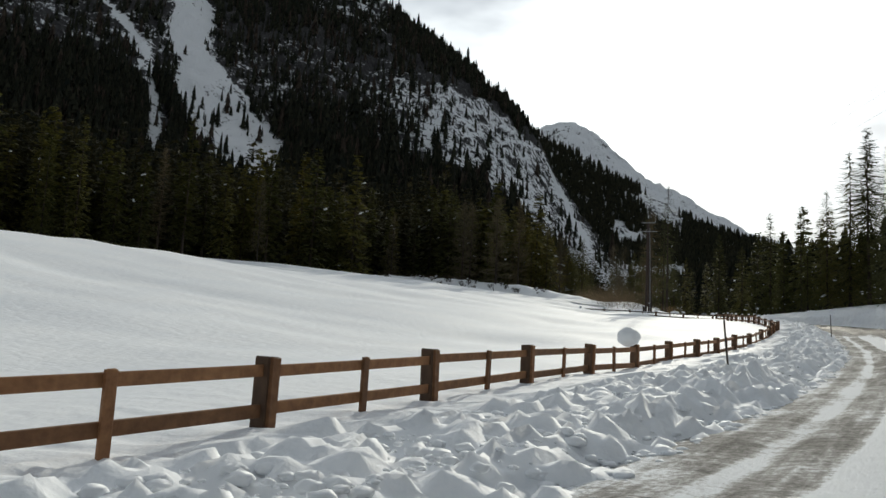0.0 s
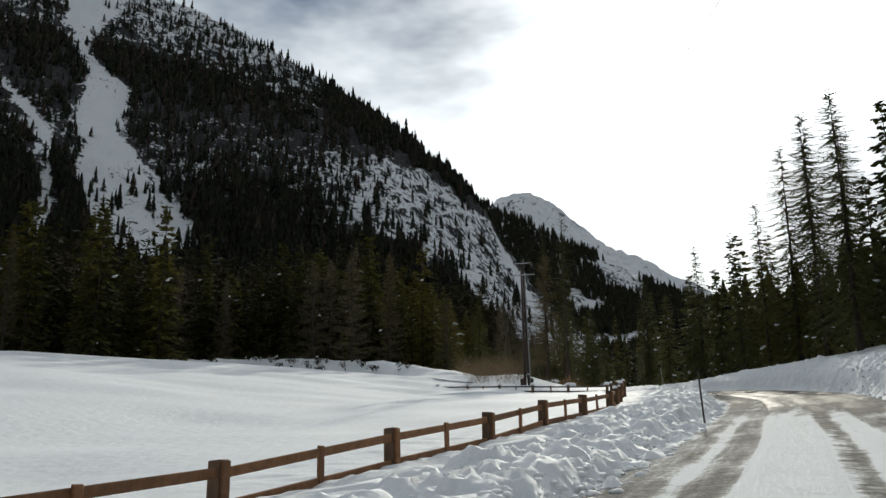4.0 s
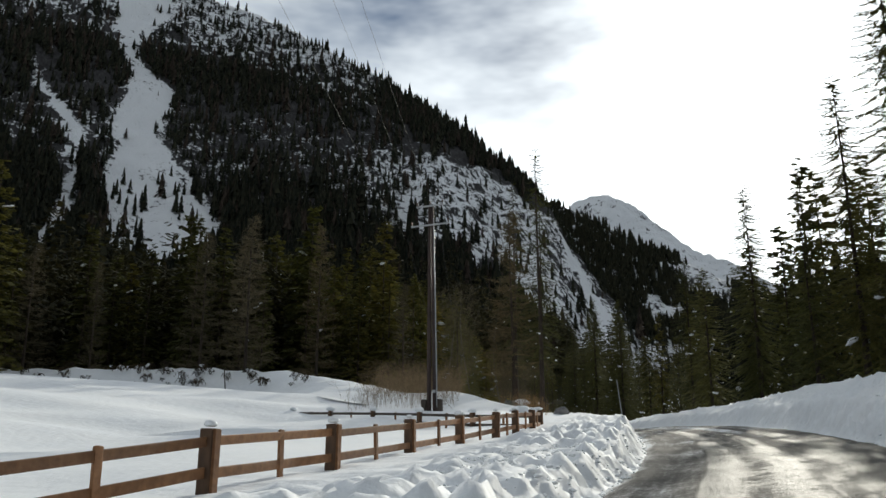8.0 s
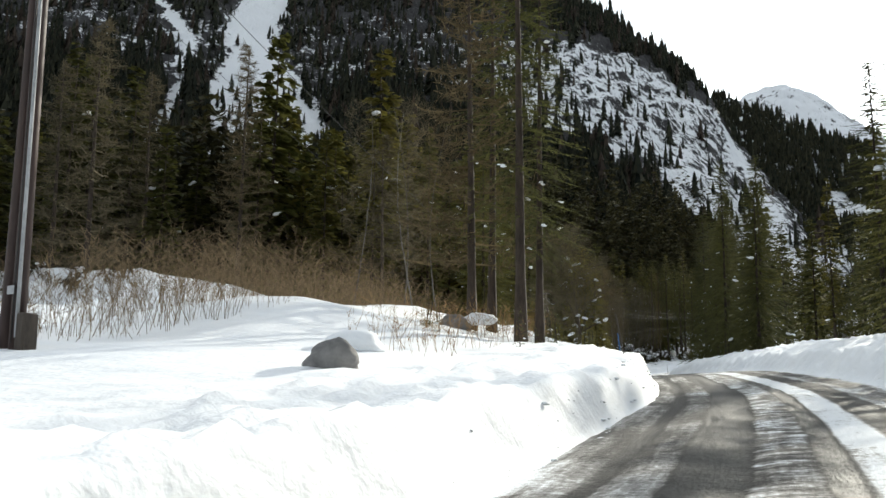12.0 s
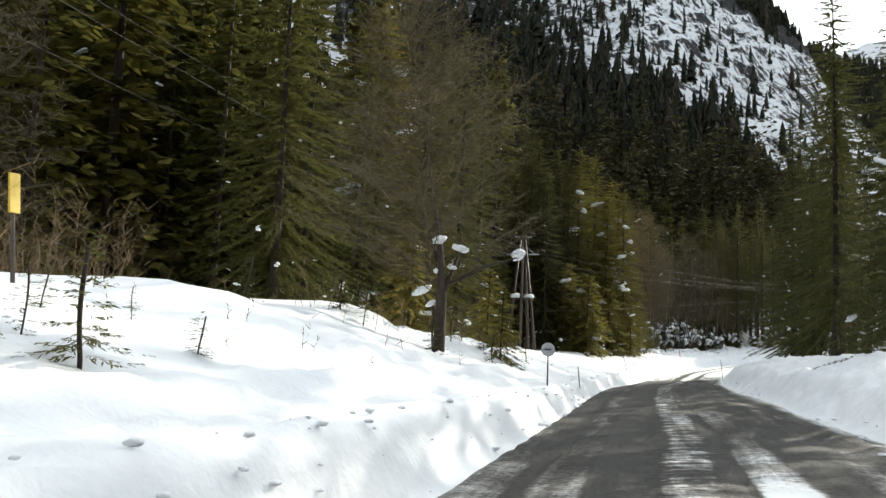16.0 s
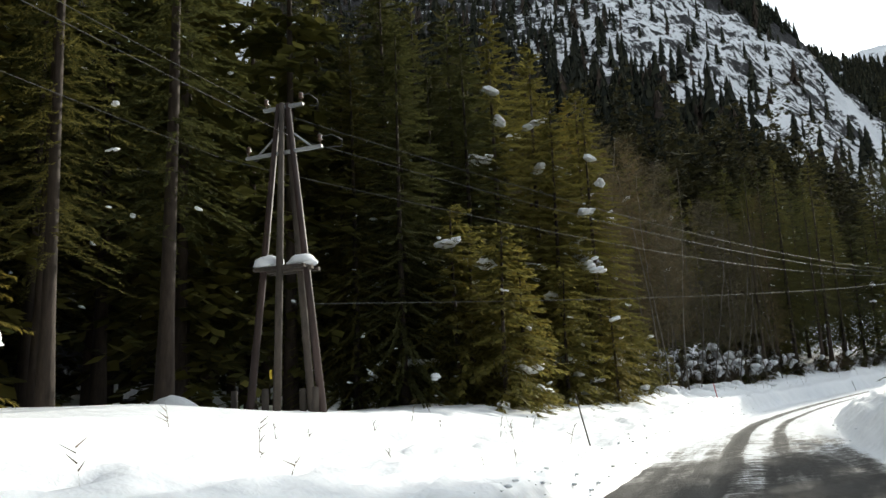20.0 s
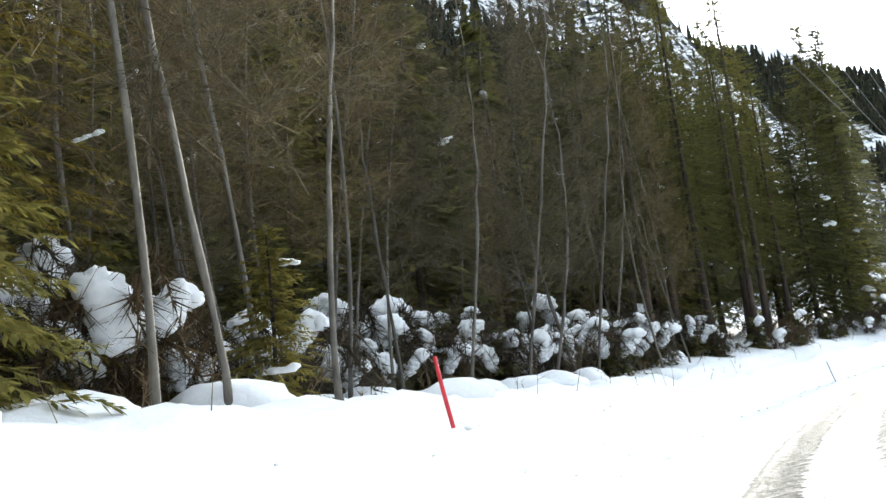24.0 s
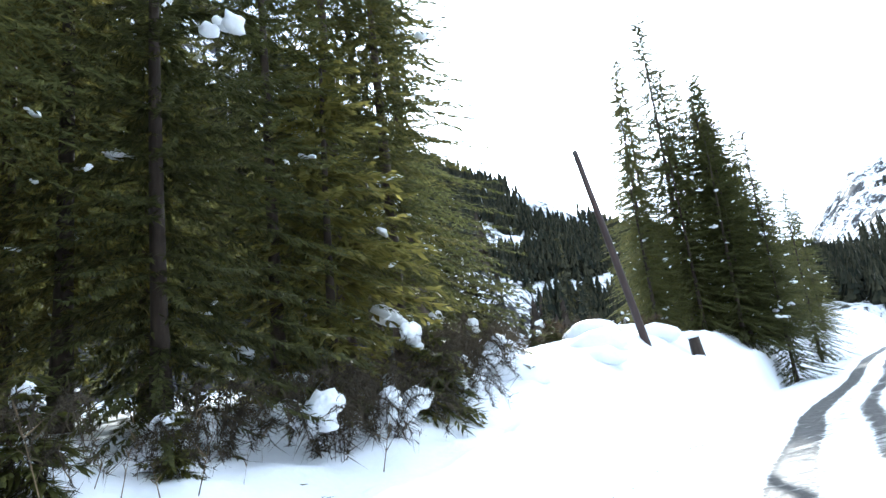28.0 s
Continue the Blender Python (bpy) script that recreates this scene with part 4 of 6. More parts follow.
def moved(shape, to):
    """A shape shifted to a place."""
    return [v + Vector(to) for v in shape[0]], shape[1]


def snow_heap(seed, size, spread, flat):
    """An uneven clot of snow: several lumps that have grown together."""
    rr = random.Random(seed)
    shapes = []
    for i in range(5):
        w = size * rr.uniform(0.35, 1.0)
        to = (rr.gauss(0, spread), rr.gauss(0, spread * 0.6), rr.gauss(0, spread * 0.25) + w * 0.1)
        shapes.append(moved(blob(seed * 9 + i, w * rr.uniform(0.9, 1.5), w, w * flat, 0.6, 0.5, 2, 2.0), to))
    return join(*shapes)


CLUMPS = [mesh_of("snow_clump", *snow_heap(i + 3, 0.16, 0.14, 0.5), CLUMP_SNOW, True) for i in range(6)]


def clump_poses(rnd, h, r, first, count, big=1.0):
    """Snow caught on the boughs."""
    out = []
    for _ in range(count):
        f = first + (0.8 - first) * rnd.random() ** 1.3
        reach = r * (1 - f) ** 0.70 * rnd.uniform(0.55, 0.92)
        a = rnd.uniform(0, 6.28)
        z = f * h - 0.4 * reach * (1 - f)
        s = big * (0.25 + 1.3 * rnd.random() ** 2)
        out.append((rnd.choice(CLUMPS), pose(math.cos(a) * reach, math.sin(a) * reach, z, rnd.uniform(-25, 25), rnd.uniform(-25, 25), rnd.uniform(0, 360)) @ Matrix.Diagonal((s, s, s, 1))))
    return out


def spruce_kind(name, h, r, seed, label, material=None, first=0.1, clumps=4, big=1.0, trunk_r=None, **kw):
    rnd = random.Random(seed)
    V, T = spruce_crown(h, r, seed, first=first, **kw)
    crown = mesh_tris("crown", V, T, material or ROADSIDE)
    trunk = trunk_mesh("trunk", h * 0.97, trunk_r or (0.04 + h * 0.0075), 0.02, BARK, seed, 0.06, 9)
    return tree_thing(name, trunk, crown, label, "spruce", clump_poses(rnd, h, r, max(first, 0.12), clumps, big)), h


NEAR_LABEL = "tall dark green spruce with snow on its boughs beside the road"
MID_LABEL = "dark spruce at the edge of the valley forest"
# close trees, thickly needled
FINE = dict(width=0.016, length=0.21)
NEAR = [
    spruce_kind("spruce", 18, 3.7, 11, NEAR_LABEL, whorls=62, per=9, twigs=235, droop=0.55, hang=0.85, ragged=0.3, clumps=17, big=0.8, **FINE),
    spruce_kind("spruce", 16, 3.3, 12, NEAR_LABEL, whorls=58, per=9, twigs=225, droop=0.6, hang=0.85, ragged=0.3, first=0.06, clumps=16, big=0.8, **FINE),
    spruce_kind("spruce", 21, 3.2, 13, "tall spruce with a bare lower trunk and thin ragged crown", first=0.2, whorls=46, per=8, twigs=90, droop=0.55, ragged=0.55, clumps=9, big=0.5, **FINE),
    spruce_kind("spruce", 13, 3.1, 14, NEAR_LABEL, first=0.04, whorls=50, per=9, twigs=225, droop=0.45, hang=0.8, ragged=0.3, clumps=17, big=0.8, **FINE),
    spruce_kind("spruce", 19, 3.0, 15, "tall spruce with a long bare trunk over snowy forest floor", first=0.24, whorls=50, per=9, twigs=95, droop=0.7, ragged=0.4, clumps=8, big=0.5, **FINE),
]
TALL = [NEAR[2], NEAR[4]]
# full-grown spruces whose sunlit look is painted into the needle colour
LIT_LABEL = "spruce with hanging boughs at the wood's edge, needles coloured a sunlit yellow-green"
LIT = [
    spruce_kind("spruce", 16, 3.3, 17, LIT_LABEL, SUN_TINTED, first=0.05, whorls=58, per=9, twigs=225, droop=0.6, hang=0.95, clumps=9, big=1.7, **FINE),
    spruce_kind("spruce", 13, 3.0, 18, LIT_LABEL, SUN_TINTED, first=0.04, whorls=52, per=9, twigs=225, droop=0.5, hang=0.9, clumps=9, big=1.7, **FINE),
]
# trees of the forest's front rows
MID = [
    spruce_kind("spruce", 20, 3.0, 21, MID_LABEL, NEEDLES, whorls=32, per=8, twigs=15, width=0.19, length=0.85, clumps=3, big=0.75),
    spruce_kind("spruce", 17, 2.7, 22, MID_LABEL, NEEDLES, whorls=30, per=8, twigs=14, width=0.19, length=0.8, droop=0.7, clumps=3, big=0.75),
    spruce_kind("spruce", 23, 3.1, 23, MID_LABEL, NEEDLES, whorls=36, per=7, twigs=15, width=0.19, length=0.85, first=0.16, ragged=0.5, clumps=2, big=0.75),
    spruce_kind("spruce", 14, 2.6, 24, MID_LABEL, NEEDLES, whorls=26, per=8, twigs=14, width=0.18, length=0.8, first=0.05, clumps=3, big=0.75),
]
# young trees under the wood's edge, in the same sun-brightened needle colour
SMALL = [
    spruce_kind("young_spruce", 4.6, 1.7, 31, "young yellow-green spruce laden with snow at the wood's edge", SUN_TINTED, first=0.03, whorls=24, per=8, twigs=64, width=0.026, length=0.3, hang=0.7, clumps=6, big=0.9, trunk_r=0.07),
    spruce_kind("young_spruce", 6.5, 2.0, 32, "young yellow-green spruce laden with snow at the wood's edge", SUN_TINTED, first=0.03, whorls=30, per=8, twigs=64, width=0.028, length=0.32, hang=0.7, clumps=6, big=1.1, trunk_r=0.09),
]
SAPLING = [
    spruce_kind("sapling", 1.5, 0.5, 41, "small sparse spruce sapling standing in the snow", NEEDLES, first=0.1, whorls=11, per=5, twigs=34, width=0.007, length=0.10, droop=0.25, clumps=2, big=0.22, trunk_r=0.02),
    spruce_kind("sapling", 1.1, 0.55, 42, "small sparse spruce sapling standing in the snow", NEEDLES, first=0.05, whorls=10, per=6, twigs=34, width=0.008, length=0.10, droop=0.2, clumps=2, big=0.22, trunk_r=0.02),
]


def larch_kind(h, r, seed, label, **kw):
    V, T = bare_crown(h, r, seed, boughs=int(h * 9), first=0.16, rise=0.12, twigs=34, width=0.035, tw=0.42, top=0.8, sag=0.12, **kw)
    root = tree_thing("larch", trunk_mesh("trunk", h * 0.98, 0.05 + h * 0.008, 0.02, BARK, seed, 0.08, 8), mesh_tris("crown", V, T, TWIGS), label, "larch")
    return root, h


LARCH = [larch_kind(15, 3.0, 51, "bare brown larch before the dark forest"), larch_kind(19, 2.8, 52, "bare brown larch before the dark forest")]


def birch_kind(h, r, seed, label, name="birch"):
    V, T = bare_crown(h, r, seed, boughs=60, first=0.2, rise=0.7, twigs=36, width=0.010, tw=0.6, top=0.45)
    root = tree_thing(name, trunk_mesh("trunk", h * 0.97, 0.02 + h * 0.0018, 0.008, BIRCH, seed, 0.7, 8, 1.9, 22), mesh_tris("crown", V, T, TWIGS), label, "bare tree")
    return root, h


GROVE = [birch_kind(h, r, 60 + i, "slender leafless tree with pale grey bark in the roadside grove") for i, (h, r) in enumerate(((13, 1.7), (11, 1.5), (15, 1.9), (9, 1.4), (12, 1.3)))]


def bush_kind(seed, r, h, label, snow, needles=0, arches=16):
    """A thicket of boughs arching over under the weight of long pads of snow."""
    rg = np.random.RandomState(seed)
    root = tagged(new("bush"), label, "bush")
    segs, pads = [], 0
    for k in range(arches):
        a = 6.283 * (k + rg.rand()) / arches
        out, turn = r * (0.55 + 0.55 * rg.rand()), rg.normal() * 0.35
        top, hh = np.array([math.cos(a), math.sin(a), 0]), h * (0.55 + 0.5 * rg.rand())
        end = np.array([math.cos(a + turn), math.sin(a + turn), 0])
        foot, peak, tip = top * r * 0.12, top * out * 0.5 + [0, 0, hh], end * out + [0, 0, hh * (0.25 + 0.35 * rg.rand())]
        path = [(1 - u) ** 2 * foot + 2 * u * (1 - u) * (2 * peak - (foot + tip) / 2) + u * u * tip for u in np.linspace(0, 1, 9)]
        segs += [(path[i], path[i + 1]) for i in range(8)]
        for _ in range(190):
            u = rg.uniform(0.05, 1) * 7.99
            i = int(u)
            p = path[i] + (path[i + 1] - path[i]) * (u - i)
            t = rg.normal(size=3) * [0.6, 0.6, 0.35] + [0, 0, -0.55 if rg.rand() < 0.72 else 0.75] + end * 0.3
            segs.append((p, p + t * 0.17 * (0.4 + rg.rand()) * max(0.5, r)))
        if pads < snow and k % 4 == 0:
            pads += 1
            u0, n = rg.uniform(0.2, 0.35), rg.randint(8, 14)
            w = 0.105 * (0.75 + 0.7 * rg.rand()) * max(0.5, r)
            lumps = []
            for j in range(n):
                u = min(u0 + 0.036 * j, 0.97) * 8
                c = min(int(u), 7)
                q = w * (0.7 + 0.5 * rg.rand()) * (1.0 - 0.3 * abs(2 * j / n - 1) ** 2)
                to = path[c] + (path[c + 1] - path[c]) * (u - c) + np.array([0, 0, q * 0.3]) + rg.uniform(-1, 1, 3) * w * [0.35, 0.35, 0.12]
                lumps.append(moved(blob(seed * 31 + k * 9 + j, q * (0.9 + 0.5 * rg.rand()), q * (0.9 + 0.4 * rg.rand()), q * (0.8 + 0.3 * rg.rand()), 0.9, 0.38, 3, 1.7), to))
            part("snow_cap", mesh_of("snow_cap", *join(*lumps), CLUMP_SNOW, True), root, "heavy uneven pad of white snow")
    V, T = sliver_crown(seed, np.array(segs), 0.011)
    part("branchwork", mesh_tris("branchwork", V, T, DARK_TWIGS), root)
    if needles:
        V, T = spruce_crown(h * 1.05, r * 0.9, seed, first=0.02, whorls=11, per=8, twigs=40, width=0.02, length=0.26, droop=0.7, hang=0.8)
        part("foliage", mesh_tris("foliage", V, T, NEEDLES), root)
    return root, h


BUSH = [bush_kind(71, 1.1, 1.3, "tangled dark undergrowth bent under caps of snow", 13), bush_kind(72, 1.4, 1.7, "tangled dark undergrowth bent under caps of snow", 15, 1), bush_kind(73, 0.8, 0.9, "tangled dark undergrowth bent under caps of snow", 8),
        bush_kind(74, 1.2, 1.5, "low dark conifer thicket with snow caps", 12, 1)]
TWIG_BUSH = [bush_kind(77, 1.0, 1.1, "dark bare twiggy bush with a little snow", 2, 0, 18), bush_kind(78, 0.8, 1.2, "dark bare twiggy bush with a little snow", 1, 1, 15)]
SHRUB = [bush_kind(75, 0.6, 0.7, "small dark shrub poking out of the snow field", 2, 0, 9), bush_kind(76, 0.45, 0.55, "small dark shrub poking out of the snow field", 0, 0, 8)]
PLANTED = []


def plant(kinds, x, y, h=None, turn=None, group="", sink=0.15, rnd=random.Random(7), lean=0.0, z=None):
    """A copy of one of the kinds with its foot in the snow."""
    root, full = rnd.choice(kinds)
    s = (h / full) if h else rnd.uniform(0.85, 1.12)
    at = ground_at(x, y, -sink)
    if z is not None:
        at.z = z - sink
    ob = copy_thing(root, Matrix.Translation(at) @ pose(0, 0, 0, rnd.uniform(-lean, lean), rnd.uniform(-lean, lean), rnd.uniform(0, 360) if turn is None else turn) @ Matrix.Diagonal((s, s, s, 1)))
    if group:
        tagged(ob, group=group)
    PLANTED.append((x, y))
    return ob


def retire(kinds):
    """Take the first of each kind off the stage once the copies stand."""
    for root, _ in kinds:
        for o in (*root.children_recursive, root):
            bpy.data.objects.remove(o)


# ---- fence ----
def bar_between(a, b, w, h, seed, bevel=0.008):
    """A board from a to b: its mesh runs along x; with the pose that lays it there."""
    a, b = Vector(a), Vector(b)
    length = (b - a).length
    v, f = box(length, w, h, bevel, (0, 0, -h / 2), 0.003, seed)
    x = (b - a).normalized()
    y = Vector((0, 0, 1)).cross(x).normalized()
    z = x.cross(y)
    m = Matrix((x, y, z)).transposed().to_4x4()
    m.translation = (a + b) / 2
    return (v, f), m


MAIN_POST = [mesh_of("post", *box(0.2, 0.2, 1.5, 0.015, (0, 0, 0), 0.008, i), POST_WOOD) for i in range(3)]
SPLIT_POST = [mesh_of("post_board", *box(0.13, 0.05, 1.49, 0.008, (0, 0.115, 0), 0.004, i + 20), FENCE_WOOD) for i in range(3)]
THIN_POST = [mesh_of("thin_post", *box(0.12, 0.06, 1.44, 0.01, (0, 0, 0), 0.005, i + 30), FENCE_WOOD) for i in range(3)]


def build_fence(name, tops, label, group, facing, snow_at=(), wood=None):
    """Posts under the given tops, a thin post half way, two rails in each bay."""
    fence = tagged(new(name), label, "fence", group)
    rnd = random.Random(len(tops))
    for i, top in enumerate(tops):
        nxt = Vector(tops[min(i + 1, len(tops) - 1)]) - Vector(tops[max(i - 1, 0)])
        yaw = math.degrees(math.atan2(nxt.y, nxt.x))
        at = pose(top[0], top[1], top[2] - 1.5, rnd.uniform(-1.5, 1.5), rnd.uniform(-1.5, 1.5), yaw)
        p = part("post", rnd.choice(MAIN_POST), fence, "dark weathered square post", at)
        part("post_board", rnd.choice(SPLIT_POST), p, "orange-brown board", pose(0, -0.23 if facing < 0 else 0, 0))
        if i + 1 == len(tops):
            break
        a, b = Vector(top), Vector(tops[i + 1])
        mid = (a + b) / 2
        part("thin_post", rnd.choice(THIN_POST), fence, "", pose(mid.x, mid.y, mid.z - 1.5, rnd.uniform(-2, 2), rnd.uniform(-2, 2), yaw) @ Matrix.Translation((0, facing * 0.05, 0)))
        side = Vector((-(b - a).y, (b - a).x, 0)).normalized() * facing * 0.02
        for drop, h in ((0.16, 0.13), (0.58, 0.14)):
            shape, m = bar_between(a + side - Vector((0, 0, drop + rnd.uniform(-0.015, 0.015))), b + side - Vector((0, 0, drop + rnd.uniform(-0.015, 0.015))), 0.04, h, i * 7 + int(drop * 100))
            part("rail", mesh_of("rail", *shape, wood or FENCE_WOOD), fence, "", m)
    return fence


def chain(ctrl, count):
    p = curve_points(ctrl, 0.05)
    k = np.linspace(0, len(p) - 1, count).round().astype(int)
    return [Vector(p[i]) for i in k]


# tops of the posts along the road, from behind the start to the corner at the pole
posts = chain([(-10.7, -5.6, 2.05), (-4.5, 5.35, 1.73)], 4) + [Vector(p) for p in (
    (-2.66, 8.78, 1.66), (-0.75, 12.17, 1.59), (1.17, 15.77, 1.47), (3.21, 19.3, 1.32), (5.26, 22.83, 1.28), (7.32, 26.35, 1.23), (9.39, 29.86, 1.17), (11.46, 33.38, 1.19), (13.59, 36.86, 1.15), (15.68, 40.36, 1.28),
    (17.63, 43.94, 1.36), (19.43, 47.6, 1.52), (21.26, 51.24, 1.57), (23.0, 54.93, 1.64), (24.21, 58.83, 1.74), (25.41, 62.72, 1.85), (26.53, 66.64, 2.08), (27.74, 70.53, 2.27), (28.7, 74.15, 2.30), (29.66, 78.07, 2.38),
    (30.6, 82.07, 2.48), (31.53, 85.81, 2.60), (32.24, 88.75, 2.68), (32.95, 91.95, 2.73), (33.45, 95.75, 2.80))]
posts = [UPRIGHT @ p for p in posts]
road_fence = build_fence("roadside_fence", posts, "two-rail fence of orange-brown boards and dark posts, sunk in snow", "field fences", -1)
back_tops = chain([(33.3, 96.6, 2.75), (30.6, 98.9, 3.15), (25.2, 103.7, 4.05), (19.3, 109.0, 4.95)], 6)
back_tops = [UPRIGHT @ p for p in back_tops]
back_fence = build_fence("field_fence", back_tops, "weathered dark two-rail fence half buried in snow across the field", "field fences", -1, (), OLD_WOOD)


def snow_hump(x, y, z, rx, ry, rz, seed, label):
    return tagged(part("snow_hump", mesh_of("snow_hump", *blob(seed, rx, ry, rz, 0.5, 0.2, 3), CLUMP_SNOW, True), None, "", pose(x, y, z)), label, "snow hump", "snow humps")


def cap_posts(fence, chosen, sizes, label="rounded white snow cap"):
    """Snow on the heads of some posts."""
    heads = [o for o in fence.children if o.name.split(".")[0] == "post"]
    for k, s in zip(chosen, sizes):
        part("snow_cap", mesh_of("snow_cap", *blob(k + 5, 0.15 * s, 0.15 * s, 0.11 * s, 0.5, 0.16, 3), CLUMP_SNOW, True), heads[k], label, pose(0, 0, 1.55))


ball = min(range(len(posts)), key=lambda i: (posts[i] - UPRIGHT @ Vector((3.21, 19.3, 1.32))).length)
heads = [o for o in road_fence.children if o.name.split(".")[0] == "post"]
part("snow_ball", mesh_of("snow_ball", *blob(1, 0.34, 0.32, 0.30, 0.8, 0.14, 3), CLUMP_SNOW, True), heads[ball], "large ball of snow balanced on the post", pose(-0.25, 0.1, 1.66))
cap_posts(road_fence, range(18, len(posts)), [0.7, 0.5, 0.9, 0.6] * 9)
cap_posts(back_fence, range(len(back_tops)), [1.7, 1.4] * 4)


# ---- poles, wires, stakes ----
def insulator(parent, m):
    v, f = join(tube([(0, 0, 0), (0, 0, 0.12)], [0.012, 0.012], 6), tube([(0, 0, 0.10), (0, 0, 0.13), (0, 0, 0.17), (0, 0, 0.22), (0, 0, 0.26)], [0.05, 0.065, 0.04, 0.06, 0.025], 10))
    return part("insulator", mesh_of("insulator", v, f, INSULATOR, True), parent, "brown porcelain insulator", m)


def wire(name, a, b, sag, r=0.0055):
    a, b = UPRIGHT @ Vector(a), UPRIGHT @ Vector(b)
    pts = [a.lerp(b, i / 24) - Vector((0, 0, sag * 4 * (i / 24) * (1 - i / 24))) for i in range(25)]
    v, f = tube(pts, [r] * 25, 5)
    return tagged(part(name, mesh_of(name, v, f, WIRE)), "thin overhead power line wire between poles", "power line", "overhead wires")


def twin_pole(x, y, top):
    """A double timber pole with two cross-arms, on squared stubs."""
    root = tagged(new("power_pole"), "tall dark double timber power pole with metal cross-arms", "power pole")
    base = ground_at(x, y)
    root.matrix_basis = Matrix.Translation(base) @ pose(0, 0, 0, 0, -0.6, 0) @ pose(0, 0, 0, 0, 0, -18)
    h = (UPRIGHT @ Vector((x, y, top))).z - base.z
    for k, (sx, m) in enumerate(((-0.13, POLE_WOOD), (0.13, POLE_WOOD))):
        v, f = tube([(sx * 1.5, 0, -0.8), (sx, 0, h * 0.5), (sx * 0.7, 0, h - (0 if k else 0.15))], [0.14, 0.12, 0.09], 14)
        part("pole", mesh_of("pole", v, f, m, True), root, "tarred round timber")
    v, f = tube([(0.36, -0.12, 0.3), (0.30, -0.12, h * 0.5), (0.22, -0.12, h - 0.9)], [0.035, 0.035, 0.03], 8)
    part("conduit", mesh_of("conduit", v, f, STEEL, True), root, "bright metal cable pipe")
    v, f = tube([(0.27, -0.16, 0.2), (0.2, -0.16, h - 1.2)], [0.014, 0.014], 6)
    part("cable", mesh_of("cable", v, f, DARK, True), root)
    for sx in (-0.48, 0.48):
        part("stub", mesh_of("stub", *box(0.28, 0.3, 1.25, 0.03, (sx, 0, -0.5), 0.012, 3), OLD_WOOD), root, "squared timber stub")
    for z, w in ((h - 1.35, 1.25), (h - 0.15, 0.9)):
        part("crossarm", mesh_of("crossarm", *box(w * 2, 0.09, 0.09, 0.01, (0, -0.18, z), 0.002, 4), STEEL), root, "galvanised cross-arm")
        for sx in (-w + 0.08, w - 0.08, *(() if w > 1 else (0.0,))):
            insulator(root, pose(sx, -0.18, z + 0.09))
    part("plate", mesh_of("plate", *box(0.22, 0.02, 0.16, 0.004, (0.2, -0.2, 1.1)), STEEL), root)
    return root


pole_a = twin_pole(27.9, 106.5, 16.2)


def trestle(x, y, top):
    """Four leaning legs joined at the head, with a snow-laden platform."""
    root = tagged(new("power_trestle"), "four-legged weathered timber power line trestle with a snow-covered platform", "power pole")
    base = ground_at(x, y)
    root.matrix_basis = Matrix.Translation(base)
    h = (UPRIGHT @ Vector((x, y, top))).z - base.z
    for k, (sx, sy, m) in enumerate(((-0.85, -0.15, POLE_WOOD), (0.15, -0.55, OLD_WOOD), (0.45, 0.45, OLD_WOOD), (1.0, 0.0, POLE_WOOD))):
        tx = (sx - 0.1) * 0.13
        v, f = tube([(sx * 1.06, sy * 1.06, -0.7), (sx * 0.55, sy * 0.55, h * 0.5), (tx, sy * 0.13, h)], [0.095, 0.082, 0.065], 12)
        part("leg", mesh_of("leg", v, f, m, True), root, "round timber leg, snow-dusted" if k == 1 else "round timber leg")
        part("foot_stub", mesh_of("foot_stub", *join(tube([(sx * 1.1 - 0.24, sy - 0.1, -0.5), (sx * 1.1 - 0.24, sy - 0.1, 0.55)], [0.085, 0.08], 10)), OLD_WOOD, True), root, "short grey stub post")
    z = h * 0.44
    for sy in (-0.32, 0.0, 0.3):
        part("platform_beam", mesh_of("platform_beam", *box(1.35, 0.12, 0.09, 0.01, (0.08, sy, z), 0.004, 5), OLD_WOOD), root)
    for i, (sx, sy, a, b, c) in enumerate(((-0.35, -0.1, 0.34, 0.36, 0.24), (0.5, 0.0, 0.36, 0.34, 0.2))):
        part("snow_cap", mesh_of("snow_cap", *blob(i + 60, a, b, c, 0.3, 0.2, 3), CLUMP_SNOW, True), root, "thick snow on the platform", pose(sx, sy, z + 0.16))
    for zz, w in ((h - 0.12, 0.55), (h - 1.25, 1.05)):
        part("crossarm", mesh_of("crossarm", *box(w * 2, 0.1, 0.08, 0.01, (0, 0.0, zz), 0.003, 6), STEEL), root, "galvanised cross-arm")
        for sx in (-w + 0.06, w - 0.06):
            insulator(root, pose(sx, 0, zz + 0.08))
            v, f = tube([(sx, 0, zz + 0.26), (sx * 1.2, 0.2, zz + 0.36), (sx * 1.35, 0.45, zz + 0.28), (sx * 1.25, 0.6, zz + 0.18), (sx, 0.4, zz + 0.14)], [0.015] * 5, 5)
            part("jumper", mesh_of("jumper", v, f, WIRE, True), root)
    for sx in (-0.5, 0.5):
        v, f = tube([(sx * 1.6, 0.05, h - 1.2), (0, 0.05, h - 0.55)], [0.025, 0.025], 6)
        part("brace", mesh_of("brace", v, f, STEEL, True), root)
    part("marker", mesh_of("marker", *box(0.05, 0.03, 0.2, 0.004, (0.1, -0.7, 0.75)), YELLOW), root, "yellow marker")
    return root


